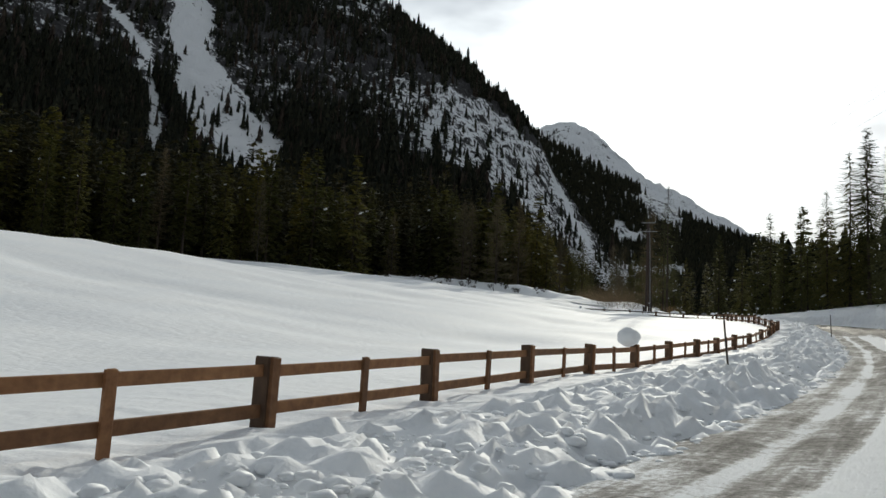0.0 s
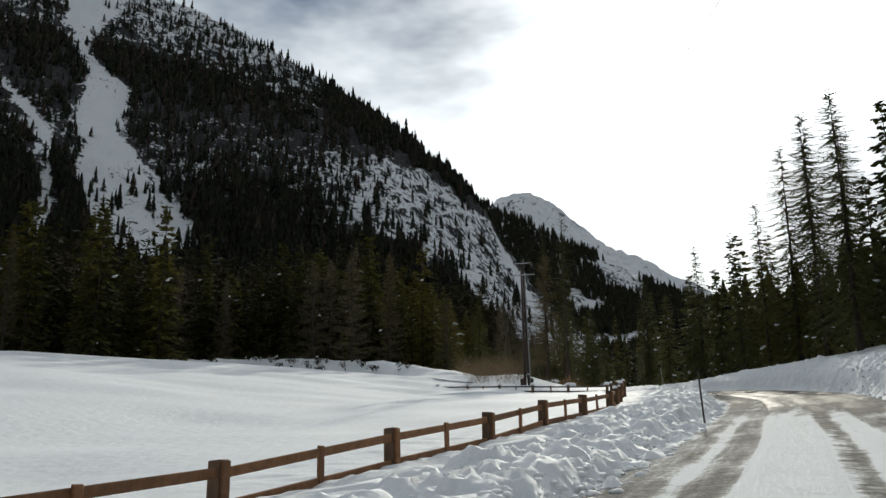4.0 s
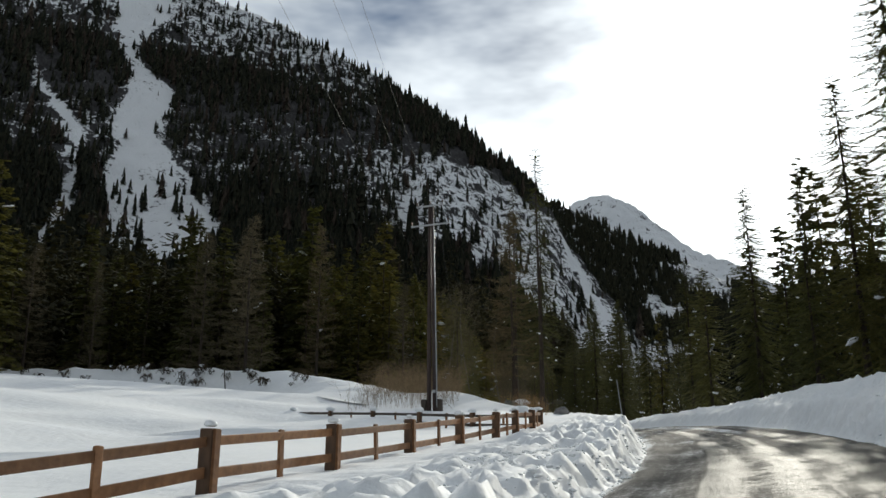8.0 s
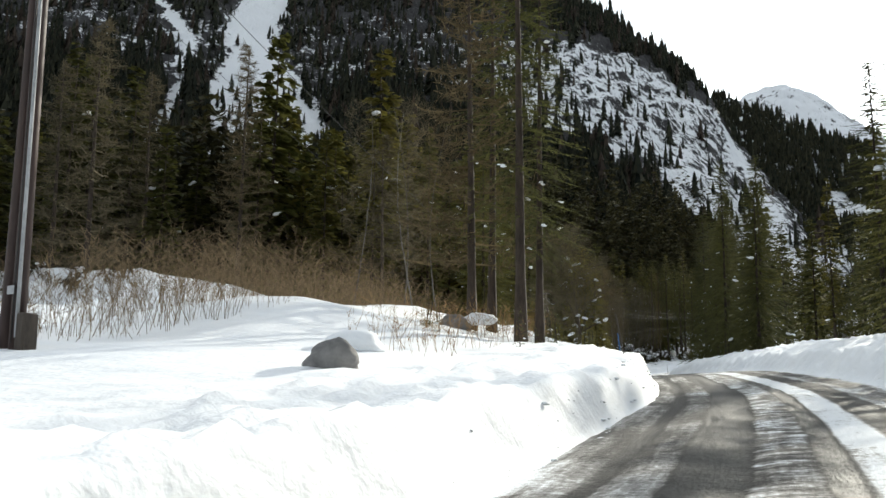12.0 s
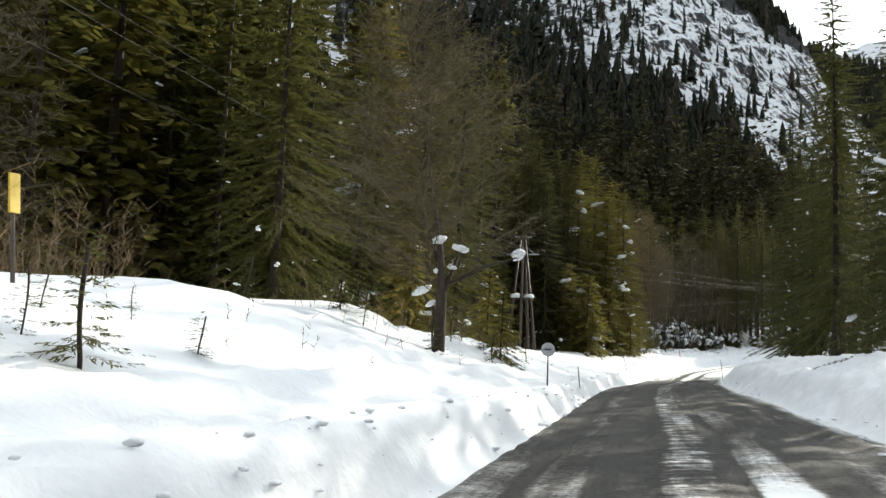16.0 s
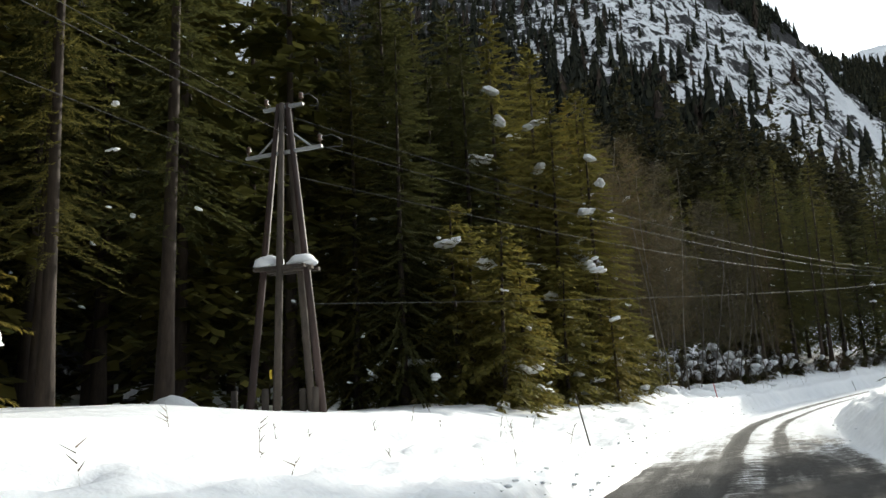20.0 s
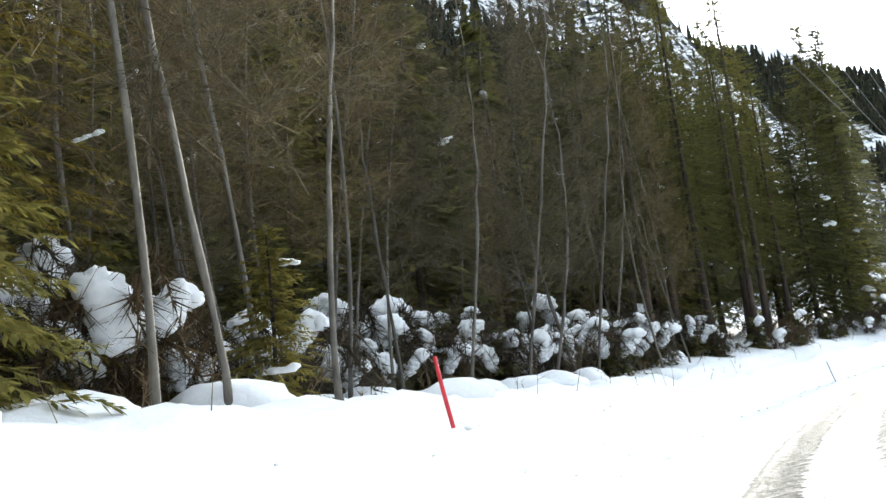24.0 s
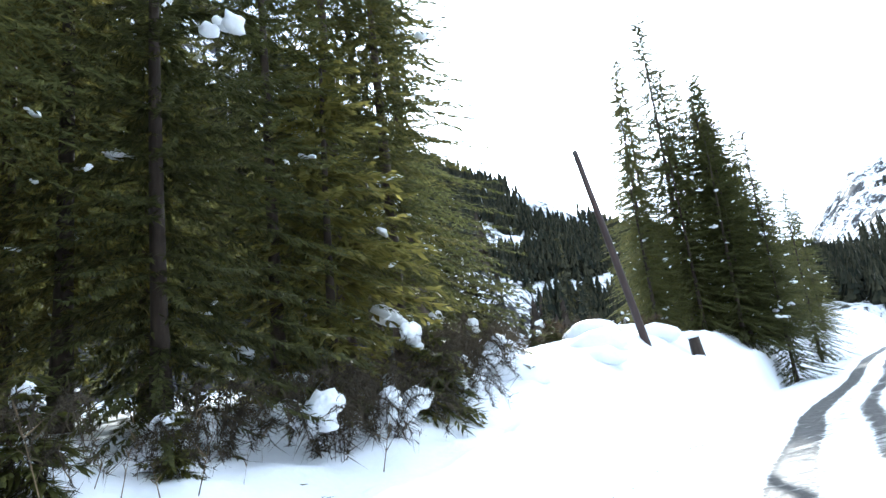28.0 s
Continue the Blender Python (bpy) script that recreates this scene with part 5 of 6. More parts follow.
pylon = trestle(26.9, 177.7, 10.5)
lean_root = tagged(new("leaning_pole"), "dark wooden pole leaning over the snowy bank", "pole")
base = ground_at(57.0, 251.7)
lean_root.matrix_basis = UPRIGHT.to_4x4() @ Matrix.Translation((56.33, 250.17, 3.0))
v, f = tube([(0.15, 0, -1.4), (-0.25, -0.05, 2.8), (-0.6, -0.1, 6.2)], [0.13, 0.11, 0.085], 12)
part("pole", mesh_of("pole", v, f, POLE_WOOD, True), lean_root)
# wires: back over the field, between the poles, on to the next
for dx, z in ((-1.1, 13.95), (1.1, 13.95), (0.0, 15.3)):
    wire("overhead_wire", (28.6 + dx, 105.7, z - 0.05), (27.5 + dx, 25, 16.5 + (1.2 if dx == 0 else 0)), 0.7, 0.0045)
for dx, z, dz in ((-1.0, 13.95, 9.5), (1.0, 13.95, 9.5), (0.0, 15.3, 10.65)):
    wire("overhead_wire", (28.6 + dx, 106.0, z - 0.05), (26.9 + dx, 177.6, dz), 1.3)
    wire("overhead_wire", (26.9 + dx, 177.9, dz), (55.75 + dx * 0.3, 250.07, 9.1), 1.6, 0.009)


wire("overhead_wire", (27.3, 177.9, 5.6), (55.6, 250.0, 8.7), 0.6, 0.009)


def stake(x, y, h, material, label, r=0.022, lean=(0, 0), name="snow_stake", top=None, z=None):
    root = tagged(new(name), label, "marker stake", "roadside stakes")
    at = ground_at(x, y)
    if z is not None:
        at.z = z
    root.matrix_basis = Matrix.Translation(at) @ UPRIGHT.to_4x4() @ pose(0, 0, 0, lean[0], lean[1], 0)
    v, f = tube([(0, 0, -0.4), (0, 0, h * 0.5), (0.01, 0, h)], [r, r * 0.95, r * 0.85], 8)
    part("rod", mesh_of("rod", v, f, material, True), root)
    if top:
        v, f = tube([(0.01, 0, h - 0.16), (0.01, 0, h + 0.01)], [r * 1.15, r * 1.1], 8)
        part("tip", mesh_of("tip", v, f, top, True), root, "coloured tip")
    return root


stake(4.22, 15.03, 1.2, OLD_WOOD, "slim grey wooden stake beside the fence", 0.025)
stake(24.5, 50.3, 1.55, OLD_WOOD, "slim grey wooden stake beside the fence", 0.03, (0, 3))
stake(36.1, 90.1, 1.45, STEEL, "slim grey metal stake beside the fence", 0.018)
stake(9.0, 127.6, 2.0, OLD_WOOD, "thin stake at the far side of the snow field", 0.05)
stake(38.4, 118.1, 1.25, OLD_WOOD, "slim grey wooden stake at the road's edge", 0.022, (0, -4))
stake(37.5, 130.75, 1.1, BLUE, "blue plastic snow stake at the road's edge", 0.026, (0, 0))
marker = stake(32.6, 135.2, 1.35, OLD_WOOD, "weathered wooden stake with a narrow yellow plate", 0.03)
part("plate", mesh_of("plate", *box(0.03, 0.16, 0.5, 0.006, (0.03, 0, 0.88), 0.002, 4), YELLOW), marker, "yellow marker plate seen edge-on")
stake(35.62, 153.1, 0.65, OLD_WOOD, "thin dark stake at the road's edge", 0.016)
stake(33.0, 180.2, 1.15, OLD_WOOD, "thin dark stake at the road's edge", 0.018, (0, -6))
stake(38.9, 175.0, 1.2, OLD_WOOD, "thin dark stake at the road's edge", 0.016)
stake(34.24, 204.3, 0.72, RED, "red plastic snow stake at the road's edge", 0.024, (0, -4))
stake(42.0, 226.7, 0.7, OLD_WOOD, "thin dark stake at the road's edge", 0.014, (0, -8))

# the back of a round sign
sign = tagged(new("road_sign"), "small round road sign showing its grey back", "road sign")
at = ground_at(36.1, 147.1, 0.0)
sign.matrix_basis = Matrix.Translation(at) @ pose(0, 0, 0, 0, 0, 5)
v, f = tube([(0, 0, -0.4), (0, 0, 1.02)], [0.018, 0.018], 8)
part("post", mesh_of("post", v, f, DARK, True), sign)
v, f = tube([(0, -0.04, 0.86), (0, -0.015, 0.86)], [0.16, 0.16], 28)
part("disc", mesh_of("disc", v, f, STEEL), sign, "round grey metal back")
v, f = tube([(0, -0.012, 0.86), (0, -0.004, 0.86)], [0.168, 0.168], 28)
part("rim", mesh_of("rim", v, f, DARK), sign)
part("bracket", mesh_of("bracket", *box(0.16, 0.03, 0.035, 0.005, (0, -0.055, 0.845)), DARK), sign)

# the old broken tree on the bank
snag = tagged(new("old_tree"), "thick leaning old trunk with thin bare twigs and lumps of snow", "bare tree")
at = ground_at(34.1, 145.3, -0.35)
snag.matrix_basis = Matrix.Translation(at) @ UPRIGHT.to_4x4() @ Matrix.Diagonal((0.82, 0.82, 0.8, 1))
v, f = tube([(-0.05, 0, -0.5), (0, 0, 0.3), (0.12, 0.05, 1.2), (0.22, 0.05, 2.0), (0.3, 0.0, 2.7), (0.34, 0.0, 3.75)], [0.26, 0.19, 0.155, 0.155, 0.12, 0.07], 12)
for p in v:
    p *= 1 + 0.06 * noise.noise(p * 4)
part("trunk", mesh_of("trunk", v, f, BARK, True), snag)
for i, (a, b, r) in enumerate((((0.12, 0, 1.2), (-0.35, 0.1, 2.3), 0.09), ((0.25, 0, 2.1), (0.8, 0.4, 3.45), 0.08), ((0.3, 0, 2.6), (0.2, -0.1, 6.5), 0.07), ((0.32, 0, 2.4), (2.3, 1.2, 3.15), 0.06), ((0.3, 0, 2.8), (-0.6, 0.4, 5.6), 0.06))):
    a, b = Vector(a), Vector(b)
    v, f = tube([a, a.lerp(b, 0.5) + Vector((0.05, 0, 0.12)), b], [r, r * 0.7, r * 0.3], 8)
    part("limb", mesh_of("limb", v, f, BARK, True), snag)
V, T = bare_crown(10.5, 4.4, 91, boughs=150, first=0.2, rise=0.5, twigs=60, width=0.016, tw=0.6, top=0.4)
part("crown", mesh_tris("crown", V, T, TWIGS), snag)
for i, (x, y, z, r) in enumerate(((-0.35, 0.1, 2.36, 0.3), (-0.06, 0.04, 1.95, 0.2), (0.33, 0.0, 3.76, 0.3), (0.55, 0.2, 2.95, 0.18), (0.8, 0.4, 3.48, 0.27), (0.2, 0.02, 2.85, 0.16), (2.25, 1.18, 3.2, 0.3), (0.12, 0.0, 1.32, 0.14))):
    part("snow_clump", mesh_of("snow_clump", *blob(i + 80, r * 0.9, r * 0.65, r * 0.45, 0.7, 0.32, 3, 1.7), CLUMP_SNOW, True), snag, "lump of snow in a fork", pose(x, y, z, 0, -20, i * 50))

# stones, stumps
def boulder(x, y, r, seed, label, up=0.0):
    return tagged(part("boulder", mesh_of("boulder", *blob(seed, r, r * 0.8, r * 0.75, 0.8, 0.35, 3, 1.2), STONE, True), None, "", Matrix.Translation(ground_at(x, y, up))), label, "boulder")


boulder(35.0, 104.9, 0.42, 3, "grey boulder showing through the snow bank", 0.15)
boulder(32.6, 121.5, 0.55, 4, "snow-topped grey boulder under the trees", 0.1)
snow_hump(32.6, 121.5, ground_at(32.6, 121.5, 0.3).z, 0.62, 0.52, 0.3, 30, "snow lying on a boulder")
for x, y, h in ((59.04, 252.28, 0.7),):
    root = tagged(new("stump"), "short dark tree stump in the snow", "stump")
    root.matrix_basis = Matrix.Translation(ground_at(x, y)) @ pose(0, 0, 0, 0, -8, 0)
    v, f = tube([(0, 0, -0.4), (0, 0, h * 0.5), (0.02, 0, h)], [0.24, 0.2, 0.18], 12)
    part("trunk", mesh_of("trunk", v, f, BARK, True), root)
    part("snow_cap", mesh_of("snow_cap", *blob(int(x), 0.24, 0.22, 0.12, 0.3), CLUMP_SNOW, True), root, "snow on the cut", pose(0.02, 0, h))
# humps of snow over buried stones and brush
for i, (s, d, r) in enumerate(((118, -8.5, 0.7), (257, -4.9, 0.6), (259, -5.6, 0.9), (263.5, -5.2, 0.8), (262, -6.8, 1.0), (160, -8, 0.6), (163, -7, 0.4), (252, -5.4, 0.8), (256, -7.5, 0.9), (261, -6.2, 0.7), (266, -7, 0.9), (258, -10, 0.8), (248, -7.4, 0.7), (185, -12, 0.7), (207, -4.3, 0.6), (214, -4.2, 0.5))):
    p = spot(s, d, -0.08)
    snow_hump(p.x, p.y, p.z, r, r * 0.85, r * (0.6 if r < 1.2 else 0.3), 100 + i, "rounded hump of snow over buried brush")


# ---- the planting ----
rnd = random.Random(21)


def free(x, y, gap):
    return all((x - a) ** 2 + (y - b) ** 2 > gap * gap for a, b in PLANTED)


def place_at(s, d):
    p = UPRIGHT.transposed() @ spot(s, d)
    return p.x, p.y


def fill(kinds, count, s_range, d_range, gap, heights, group, clear=0.0, **kw):
    """Plant along a stretch of the road, keeping a gap between trunks."""
    tries = 0
    while count > 0 and tries < 4000:
        tries += 1
        s, d = rnd.uniform(*s_range), rnd.uniform(*d_range)
        x, y = place_at(s, d)
        if free(x, y, gap):
            plant(kinds, x, y, rnd.uniform(*heights), group=group, **kw)
            count -= 1


# single trees that stand out: place and height
for kinds, x, y, h in ((NEAR[2:3], 34.9, 121.1, 21), (NEAR[2:3], 35.1, 123.9, 17), (NEAR[2:3], 33.1, 125.0, 19), (GROVE[1:2], 31.9, 121.9, 8), (LARCH[:1], 32.9, 122.6, 16),
                       (NEAR[:2], 44.0, 75.4, 17.5), (NEAR[2:3], 40.8, 60.0, 17), (NEAR[:1], 49.3, 99.8, 16), (NEAR[1:2], 51.2, 97.6, 20.5), (NEAR[:1], 52.6, 95.6, 23), (NEAR[1:2], 54.6, 99.5, 22), (NEAR[:1], 54.0, 92.5, 21), (NEAR[:1], 47.6, 101.5, 10), (NEAR[1:2], 50.4, 119.7, 16.3), (NEAR[3:4], 48.3, 125.5, 11.5),
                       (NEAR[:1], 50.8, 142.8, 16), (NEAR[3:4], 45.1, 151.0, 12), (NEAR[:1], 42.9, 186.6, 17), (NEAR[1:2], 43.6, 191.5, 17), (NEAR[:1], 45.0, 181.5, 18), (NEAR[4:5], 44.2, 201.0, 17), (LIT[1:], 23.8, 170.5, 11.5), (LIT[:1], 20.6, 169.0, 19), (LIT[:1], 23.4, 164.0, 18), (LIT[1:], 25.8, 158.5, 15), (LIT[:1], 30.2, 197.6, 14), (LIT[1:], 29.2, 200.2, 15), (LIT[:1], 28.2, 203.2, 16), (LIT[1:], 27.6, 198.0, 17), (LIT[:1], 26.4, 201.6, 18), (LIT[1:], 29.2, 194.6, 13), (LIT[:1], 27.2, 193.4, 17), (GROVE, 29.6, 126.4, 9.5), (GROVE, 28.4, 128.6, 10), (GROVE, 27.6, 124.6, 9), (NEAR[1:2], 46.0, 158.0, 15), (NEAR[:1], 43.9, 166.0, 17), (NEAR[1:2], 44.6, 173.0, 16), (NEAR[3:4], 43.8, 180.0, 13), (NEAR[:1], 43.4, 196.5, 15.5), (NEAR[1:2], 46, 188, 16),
                       (NEAR[:1], 65.6, 263.9, 17.5), (NEAR[:1], 64.8, 265.5, 16), (NEAR[3:4], 64.4, 261.0, 10), (NEAR[1:2], 63.0, 262.5, 13.5), (NEAR[3:4], 61.8, 260.2, 9), (NEAR[3:4], 66.4, 261.4, 11), (NEAR[1:2], 67.4, 263, 14), (NEAR[3:4], 70.2, 266, 11), (NEAR[3:4], 72.5, 268.5, 11), (NEAR[1:2], 68.4, 264.2, 14.5), (NEAR[3:4], 68.6, 261.8, 9), (NEAR[:1], 73.0, 268.0, 13.5), (NEAR[1:2], 78.2, 273.0, 12.0), (NEAR[3:4], 83.5, 279.0, 9.5), (NEAR[1:2], 71, 268.2, 16), (NEAR[3:4], 69.5, 265, 9), (NEAR[:1], 76, 273.4, 13.5), (NEAR[1:2], 81, 278.4, 10.5), (NEAR[3:4], 86.7, 284, 9), (NEAR[:1], 70.5, 246.5, 15), (NEAR[:1], 48.3, 245.2, 17), (NEAR[:1], 47.0, 243.8, 17), (NEAR[4:5], 49.4, 248.6, 18), (NEAR[2:3], 48.0, 247.0, 18), (NEAR[:1], 66.8, 264.8, 15), (NEAR[:1], 68.0, 265.6, 14.5), (NEAR[:1], 69.4, 266.4, 13.5), (NEAR[:1], 70.6, 267.0, 12.5), (NEAR[1:2], 67.2, 262.2, 12), (NEAR[4:5], 49.9, 250.8, 17), (NEAR[1:2], 45.6, 240.6, 12.5), (NEAR[3:4], 44.2, 237.8, 12),
                       (MID[:1], 20.8, 181.5, 22), (MID[1:2], 17.2, 186.0, 24), (MID[:1], 22.8, 184.4, 22), (MID[1:2], 15.5, 189.5, 25), (MID[2:3], 19.4, 179.8, 22), (LARCH[:1], 9.5, 131.0, 17), (LARCH[:1], 4.0, 134.5, 16), (LARCH[1:], 14, 139, 19), (LARCH[:1], -14, 136, 15), (LARCH[1:], -40, 112, 16), (LARCH[:1], 22, 143, 14)):
    plant(kinds, x, y, h, group="roadside trees")
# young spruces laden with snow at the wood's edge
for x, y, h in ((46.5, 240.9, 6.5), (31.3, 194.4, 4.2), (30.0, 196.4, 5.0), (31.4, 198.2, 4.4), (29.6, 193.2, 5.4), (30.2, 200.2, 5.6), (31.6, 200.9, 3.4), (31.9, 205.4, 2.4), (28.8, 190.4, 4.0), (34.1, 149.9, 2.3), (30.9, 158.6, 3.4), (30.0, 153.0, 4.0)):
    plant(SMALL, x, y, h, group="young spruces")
# dark trees close along the road
fill(NEAR[:2], 5, (158, 172), (-12, -8.5), 2.6, (12, 16), "forest spruces")
fill(MID, 12, (154, 178), (-26, -12), 2.6, (14, 19), "forest spruces")
fill(MID, 16, (160, 188), (-32, -15), 2.3, (19, 25), "forest spruces")
fill(TALL, 16, (176, 206), (-20, -11.8), 2.3, (16, 22), "forest spruces")
fill(MID[2:3], 16, (172, 206), (-34, -18), 2.6, (16, 22), "forest spruces")
fill(MID, 16, (172, 198), (-38, -20), 2.2, (20, 27), "forest spruces")
fill(SMALL, 8, (193, 203), (-9.0, -5.6), 1.3, (4.5, 8), "young spruces")
fill(NEAR[:2] + NEAR[3:4], 13, (192, 204), (-12.5, -7.8), 1.5, (12, 18), "forest spruces")
fill(NEAR[4:5], 9, (231, 248), (-8.6, -6.6), 1.7, (13, 18), "forest spruces")
fill(NEAR[:1], 11, (231, 247), (-13, -8.8), 1.6, (12, 17), "forest spruces")
fill(MID, 14, (222, 248), (-26, -12), 2.2, (13, 19), "forest spruces")
fill(MID, 14, (60, 130), (9.5, 18), 3.0, (12, 18), "trees across the road")
fill(MID, 18, (130, 225), (9, 20), 3.0, (12, 18), "trees across the road")
# the leafless grove
fill(GROVE, 44, (205, 232), (-13.5, -5.6), 0.8, (9, 14), "leafless grove", lean=4)
fill(MID, 12, (203, 232), (-24, -13.5), 2.2, (12, 17), "forest spruces")
for x, y, h in ((31.9, 203.0, 12.5), (32.3, 203.7, 11.5), (33.0, 204.6, 12), (33.5, 214.9, 12), (34.0, 215.6, 10), (34.9, 217.2, 11), (36.6, 221.0, 11)):
    plant(GROVE, x, y, h, group="leafless grove", lean=4)
fill(BUSH, 34, (202, 235), (-8.6, -6.5), 0.9, (1.2, 2.2), "snowy undergrowth", sink=0.25)
fill(BUSH, 22, (202, 236), (-11, -8.0), 1.1, (1.8, 3.0), "snowy undergrowth", sink=0.25)
fill(TWIG_BUSH, 16, (233, 250), (-6.6, -5.0), 0.8, (0.7, 1.5), "snowy undergrowth", sink=0.25)
fill(TWIG_BUSH, 10, (250, 275), (-9.5, -6.0), 1.2, (0.5, 1.0), "snowy undergrowth", sink=0.25)
fill(SAPLING, 42, (124, 145), (-9.5, -4.2), 0.55, (0.4, 1.15), "saplings in the snow", sink=0.05)
fill(SAPLING, 30, (146, 170), (-9.5, -4.2), 0.6, (0.3, 1.1), "saplings in the snow", sink=0.05)
for x, y, h in ((50.3, 250.2, 1.3), (51.0, 251.4, 1.0), (50.0, 251.8, 1.5), (51.8, 252.4, 0.8), (49.6, 249.2, 1.4), (48.8, 241.8, 1.2), (49.4, 243.2, 1.3), (50.1, 244.8, 1.1), (48.2, 240.2, 0.9), (49.8, 246.6, 1.3)):
    plant(TWIG_BUSH, x, y, h, group="snowy undergrowth", sink=0.2)
# heaps of snow among the undergrowth
for i in range(30):
    p = spot(rnd.uniform(203, 236), rnd.uniform(-8.5, -5.0), -0.05)
    r = rnd.uniform(0.3, 0.8)
    snow_hump(p.x, p.y, p.z, r, r * 0.85, r * rnd.uniform(0.4, 0.7), 200 + i, "rounded heap of snow among the undergrowth")
# front rows of the valley forest, beyond the field
EDGE = curve_points([(-95, 40, 0), (-70, 72, 0), (-45, 92, 0), (-30, 112, 0), (-10, 132, 0), (8, 138, 0), (20, 146, 0), (22, 156, 0), (21, 170, 0), (20, 185, 0), (18, 205, 0), (20, 225, 0), (24, 238, 0)], 1.0)
tries, count = 0, 0
while count < 100 and tries < 9000:
    tries += 1
    k = rnd.randrange(2, len(EDGE) - 3)
    t = EDGE[k + 1, :2] - EDGE[k - 1, :2]
    t /= np.linalg.norm(t)
    back_off = 13 * rnd.random() ** 1.4
    x, y = EDGE[k, 0] - t[1] * back_off, EDGE[k, 1] + t[0] * back_off
    if free(x, y, 2.9):
        plant(MID if rnd.random() > 0.1 else LARCH, x, y, rnd.uniform(13, 21), group="valley forest")
        count += 1
# shrubs on the bank along the far side of the field
for _ in range(60):
    x, y, z = on_dyke(rnd.randrange(20, len(DYKE) - 25), rnd.uniform(0.6, 3.4))
    plant(SHRUB, x, y, rnd.uniform(0.35, 0.9), group="shrubs at the field's edge", sink=0.08, z=z)
for kinds in (NEAR, LIT, MID, SMALL, SAPLING, LARCH, GROVE, BUSH, TWIG_BUSH, SHRUB):
    retire(kinds)


# ---- far woods ----
def fir_template(tiers, sides, seed):
    """A ragged little conifer: tiers of drooping boughs of uneven length, with gaps."""
    rg = np.random.RandomState(seed)
    V, T = [], []
    for i in range(tiers):
        z1 = min(1.0, 0.08 + 0.92 * (i + 1.5) / tiers)
        r = 0.16 * (1 - i / tiers) ** 0.8 + 0.015
        for k in range(sides):
            a, q = 6.283 * (k + 0.5 * (i % 2) + 0.3 * rg.rand()) / sides, r * rg.uniform(0.55, 1.25)
            z0 = 0.04 + 0.92 * i / tiers - 0.06 * rg.rand()
            n = len(V)
            V += [(0, 0, z1), (q * math.cos(a - 0.55), q * math.sin(a - 0.55), z0), (q * math.cos(a + 0.55), q * math.sin(a + 0.55), z0 + 0.03)]
            T.append((n, n + 1, n + 2))
    return V, T


def slope_places(P, count, rg, v_range, keep):
    """Random places on a slope's grid where keep() says a tree may grow."""
    na, nv = P.shape[:2]
    out = []
    while len(out) < count:
        a, v = rg.uniform(0, na - 1.01, 4000), rg.uniform(*v_range, 4000) * (nv - 4) + 1
        ok = keep(a, v)
        a, v = a[ok], v[ok]
        i, j = a.astype(int), v.astype(int)
        u, w = (a - i)[:, None], (v - j)[:, None]
        p = (P[i, j] * (1 - u) + P[i + 1, j] * u) * (1 - w) + (P[i, j + 1] * (1 - u) + P[i + 1, j + 1] * u) * w
        out += list(p)
    return np.array(out[:count])


FIR_V, FIR_T = fir_template(8, 6, 3)
FIR2_V, FIR2_T = fir_template(6, 5, 4)
RICH_V, RICH_T = spruce_crown(1.0, 0.17, 5, first=0.05, whorls=11, per=5, twigs=5, width=0.017, length=0.075, droop=0.6, hang=0.9, ragged=0.3)
RICH_V = RICH_V * [1, 1, 1]
rg = np.random.RandomState(77)


def patchy(P, freq, cut, seed):
    """Where the wood is closed: smooth random patches over a slope's grid."""
    flat = P.reshape(-1, 3)
    return (noise_grid(flat[:, :] * [1, 1, 0.6] + seed, freq, 3) > cut).reshape(P.shape[:2])


def bearing(a):
    return MAIN[0][0] + a / 4.0


def main_keep(a, v):
    az, h = bearing(a), (v - 1) / 129.0
    n = len(a)
    # the snow chutes with their fans, the cliffs and the snowy crest stay bare but for single trees
    bare = np.zeros(n, bool)
    for chute in CHUTES:
        hh, c, w = zip(*chute)
        bare |= np.abs(az - np.interp(h, hh, c) + 0.4 * np.sin(h * 40)) < np.interp(h, hh, w) * np.where(rg.rand(n) < 0.06, 0.2, rg.uniform(0.75, 1.05, n))
    la, lo, hi = zip(*LEDGES)
    wave = 0.03 * np.sin(az * 2.1) + 0.02 * np.sin(az * 5.3 + 1)
    cliff = (h > np.interp(az, la, lo) + wave) & (h < np.interp(az, la, hi) + wave)
    crown = (h > 0.83) & (az < -4)
    open_wood = OPEN[a.astype(int), v.astype(int)] & (h > 0.3)
    thin = rg.rand(n) < np.where(cliff, np.interp(az, [-12, -7, 0], [0.16, 0.12, 0.015]), np.where(crown, 0.16, np.where(open_wood, 0.35, 1.0)))
    return ~bare & thin & (az > -52)


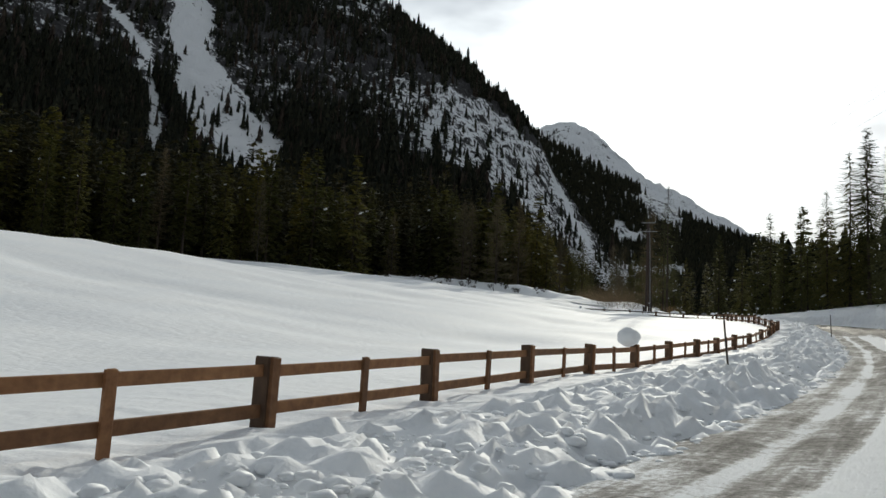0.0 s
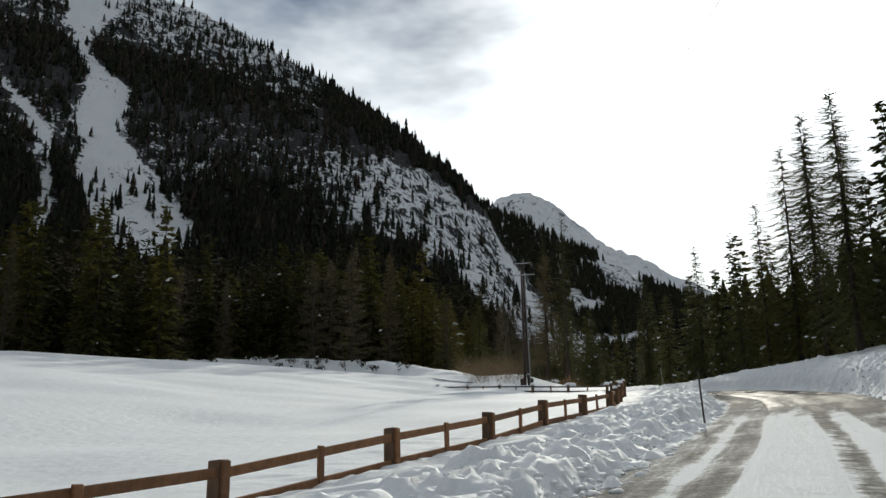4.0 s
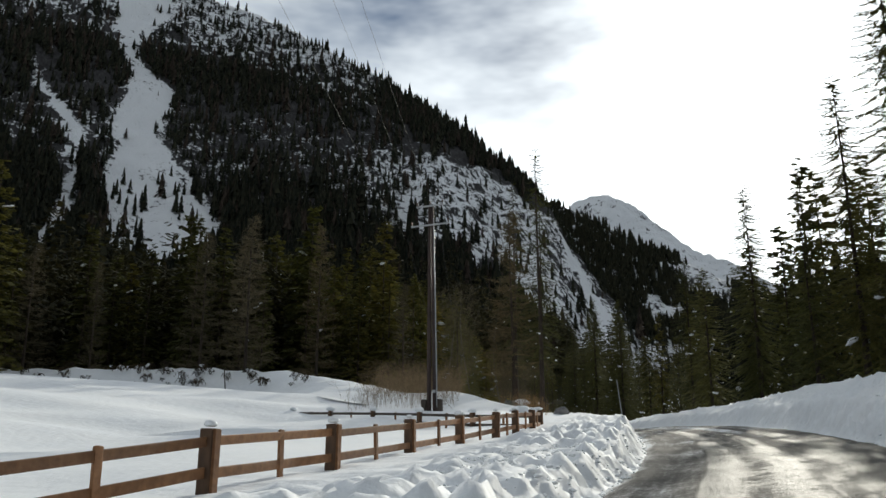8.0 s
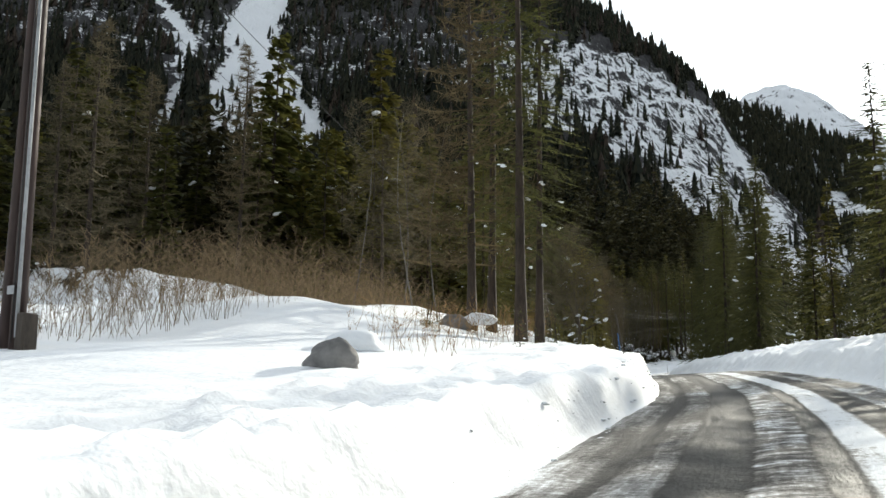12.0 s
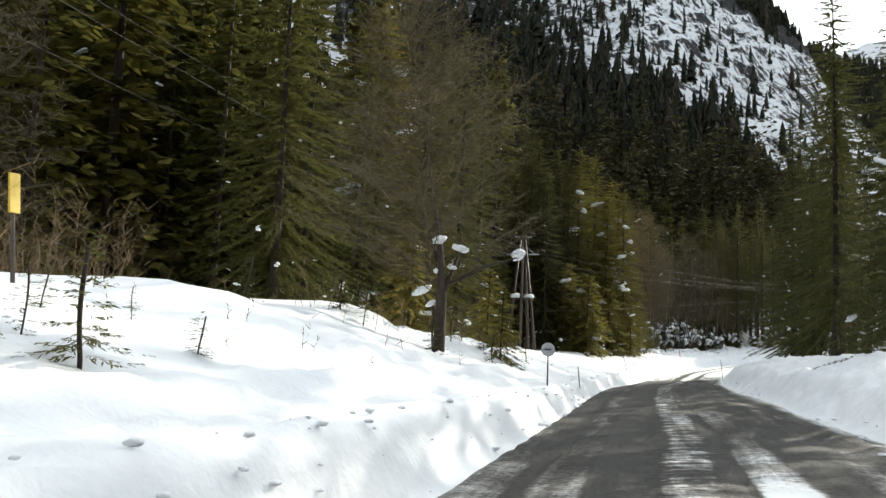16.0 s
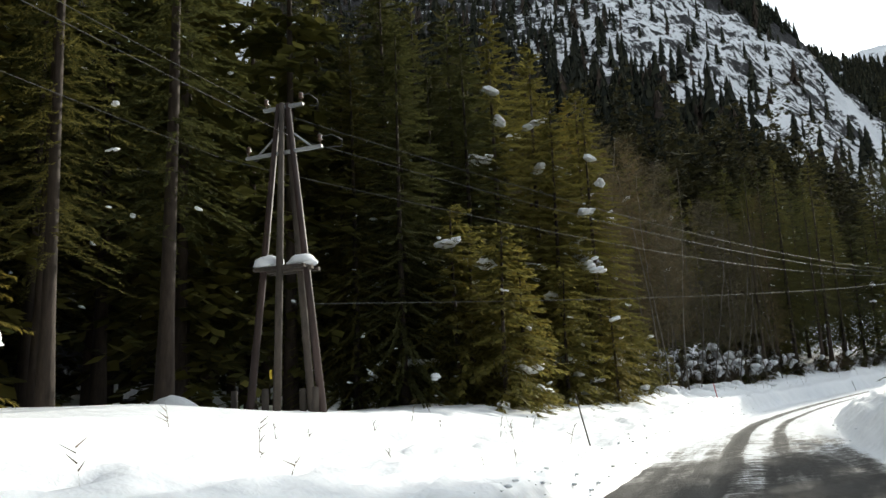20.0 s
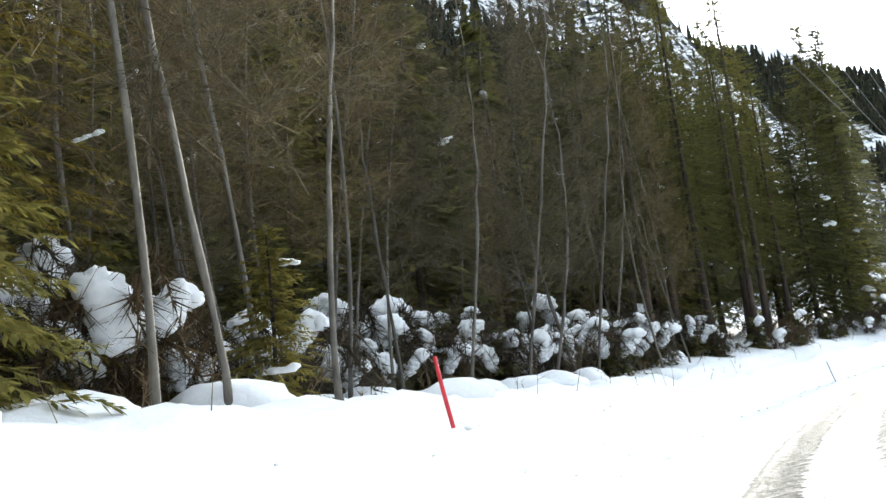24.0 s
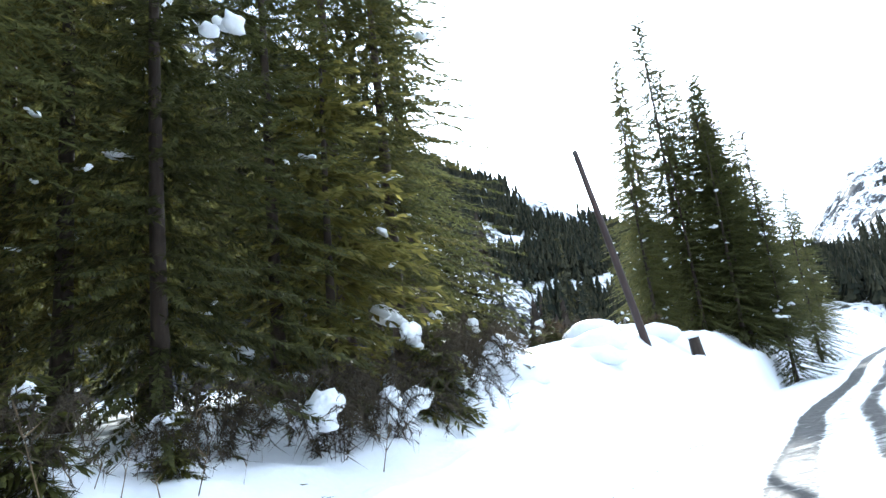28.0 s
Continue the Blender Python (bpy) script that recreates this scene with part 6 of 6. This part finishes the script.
OPEN = patchy(MAIN_P, 0.02, 0.3, 90)
for name, n, v_range, tv, tt, hh, material, label in (
    ("mountain_forest", 4200, (0.0, 0.22), RICH_V, RICH_T, (9, 14), FOOT_NEEDLES, "dense dark conifer forest at the foot of the mountainside"),
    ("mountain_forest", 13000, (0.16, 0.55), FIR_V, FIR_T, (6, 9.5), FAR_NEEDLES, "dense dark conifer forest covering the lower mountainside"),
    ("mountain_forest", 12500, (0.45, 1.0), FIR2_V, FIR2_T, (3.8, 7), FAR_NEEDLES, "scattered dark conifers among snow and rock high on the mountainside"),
    ("mountain_larches", 6000, (0.08, 0.95), FIR2_V, FIR2_T, (5, 8), FAR_LARCH, "bare brownish larches among the conifers on the mountainside"),
):
    Q = slope_places(MAIN_P, n, rg, v_range, main_keep)
    h = rg.uniform(*hh, n) * np.exp(rg.normal(0, 0.25, n))
    V, T = scatter(tv, tt, Q - [0, 0, 0.6], np.stack([h * rg.uniform(0.6, 1.3, n), h], 1), rg.rand(n) * 6.28)
    tagged(new(name, mesh_tris(name, V, T, material)), label, "forest", kind="stuff")
# the band between the front rows and the mountain's foot
band = []
while len(band) < 2300:
    k = rg.randint(60, len(EDGE) - 3)
    t = EDGE[k + 1, :2] - EDGE[k - 1, :2]
    t /= np.linalg.norm(t)
    off = rg.uniform(12, 100)
    x, y = EDGE[k, 0] - t[1] * off, EDGE[k, 1] + t[0] * off
    band.append(ground_at(x, y, -0.5))
n = len(band)
h = rg.uniform(13, 20, n)
V, T = scatter(RICH_V, RICH_T, [tuple(b) for b in band], np.stack([h * rg.uniform(0.8, 1.2, n), h], 1), rg.rand(n) * 6.28)
tagged(new("valley_forest", mesh_tris("valley_forest", V, T, FOOT_NEEDLES)), "closed dark conifer forest on the valley floor", "forest", kind="stuff")
for P, n, v_range, cut, freq, name, hh in ((RIDGE_P, 9000, (0.0, 0.99), 0.22, 0.02, "far_forest", (5, 9)), (FAR_P, 900, (0.0, 0.5), -0.1, 0.01, "far_forest", (4, 7)), (SIDE_P, 3000, (0.0, 0.75), 0.0, 0.006, "far_forest", (12, 18))):
    grid = patchy(P, freq, cut, 40)
    Q = slope_places(P, n, rg, v_range, lambda a, v: ~grid[a.astype(int), v.astype(int)])
    h = rg.uniform(*hh, n)
    V, T = scatter(FIR2_V, FIR2_T, Q - [0, 0, 1], np.stack([h * 1.1, h], 1), rg.rand(n) * 6.28)
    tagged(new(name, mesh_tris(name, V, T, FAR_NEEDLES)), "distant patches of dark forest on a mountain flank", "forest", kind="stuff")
# woods that close the valley across the road and behind
side = []
while len(side) < 900:
    s, d = rg.uniform(-90, 300), rg.uniform(26, 75)
    if s > 235 and d < 34:
        continue
    side.append(spot(s, d, -0.4))
n = len(side)
h = rg.uniform(11, 17, n)
V, T = scatter(FIR_V, FIR_T, [tuple(b) for b in side], np.stack([h * rg.uniform(0.9, 1.3, n), h], 1), rg.rand(n) * 6.28)
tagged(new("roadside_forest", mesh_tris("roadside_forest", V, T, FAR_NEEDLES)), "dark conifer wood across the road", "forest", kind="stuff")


# dry brush behind the bank
def brush(name, count, s_range, d_range, hh, label, seed):
    rg = np.random.RandomState(seed)
    segs = []
    for _ in range(count):
        p = np.array(spot(rg.uniform(*s_range), rg.uniform(*d_range), -0.1))
        h = rg.uniform(*hh)
        tip = p + np.array([rg.normal() * 0.25 * h, rg.normal() * 0.25 * h, h])
        segs.append((p, tip))
        for _ in range(5):
            q = p + (tip - p) * rg.uniform(0.3, 1)
            segs.append((q, q + np.array([rg.normal() * 0.16, rg.normal() * 0.16, 0.2]) * h))
    V, T = sliver_crown(seed, np.array(segs), 0.014)
    tagged(new(name, mesh_tris(name, V, T, BRUSH)), label, "brush", kind="stuff")


brush("dry_brush", 2500, (115, 154), (-19, -12.5), (0.8, 2.6), "leafless ochre brush along the top of the bank", 81)
brush("dry_brush", 350, (118, 142), (-9, -6.5), (0.4, 1.4), "leafless ochre brush along the top of the bank", 82)
brush("dry_grass", 80, (140, 200), (-7.5, -3.2), (0.15, 0.5), "dry stalks standing in the snow", 84)
brush("bare_stems", 150, (203, 250), (-6.5, -4.3), (0.3, 0.9), "thin bare stems under the trees", 85)
brush("bare_stems", 70, (149, 168), (-8.5, -5.2), (0.5, 1.2), "slanting bare stems standing in the snow bank", 86)
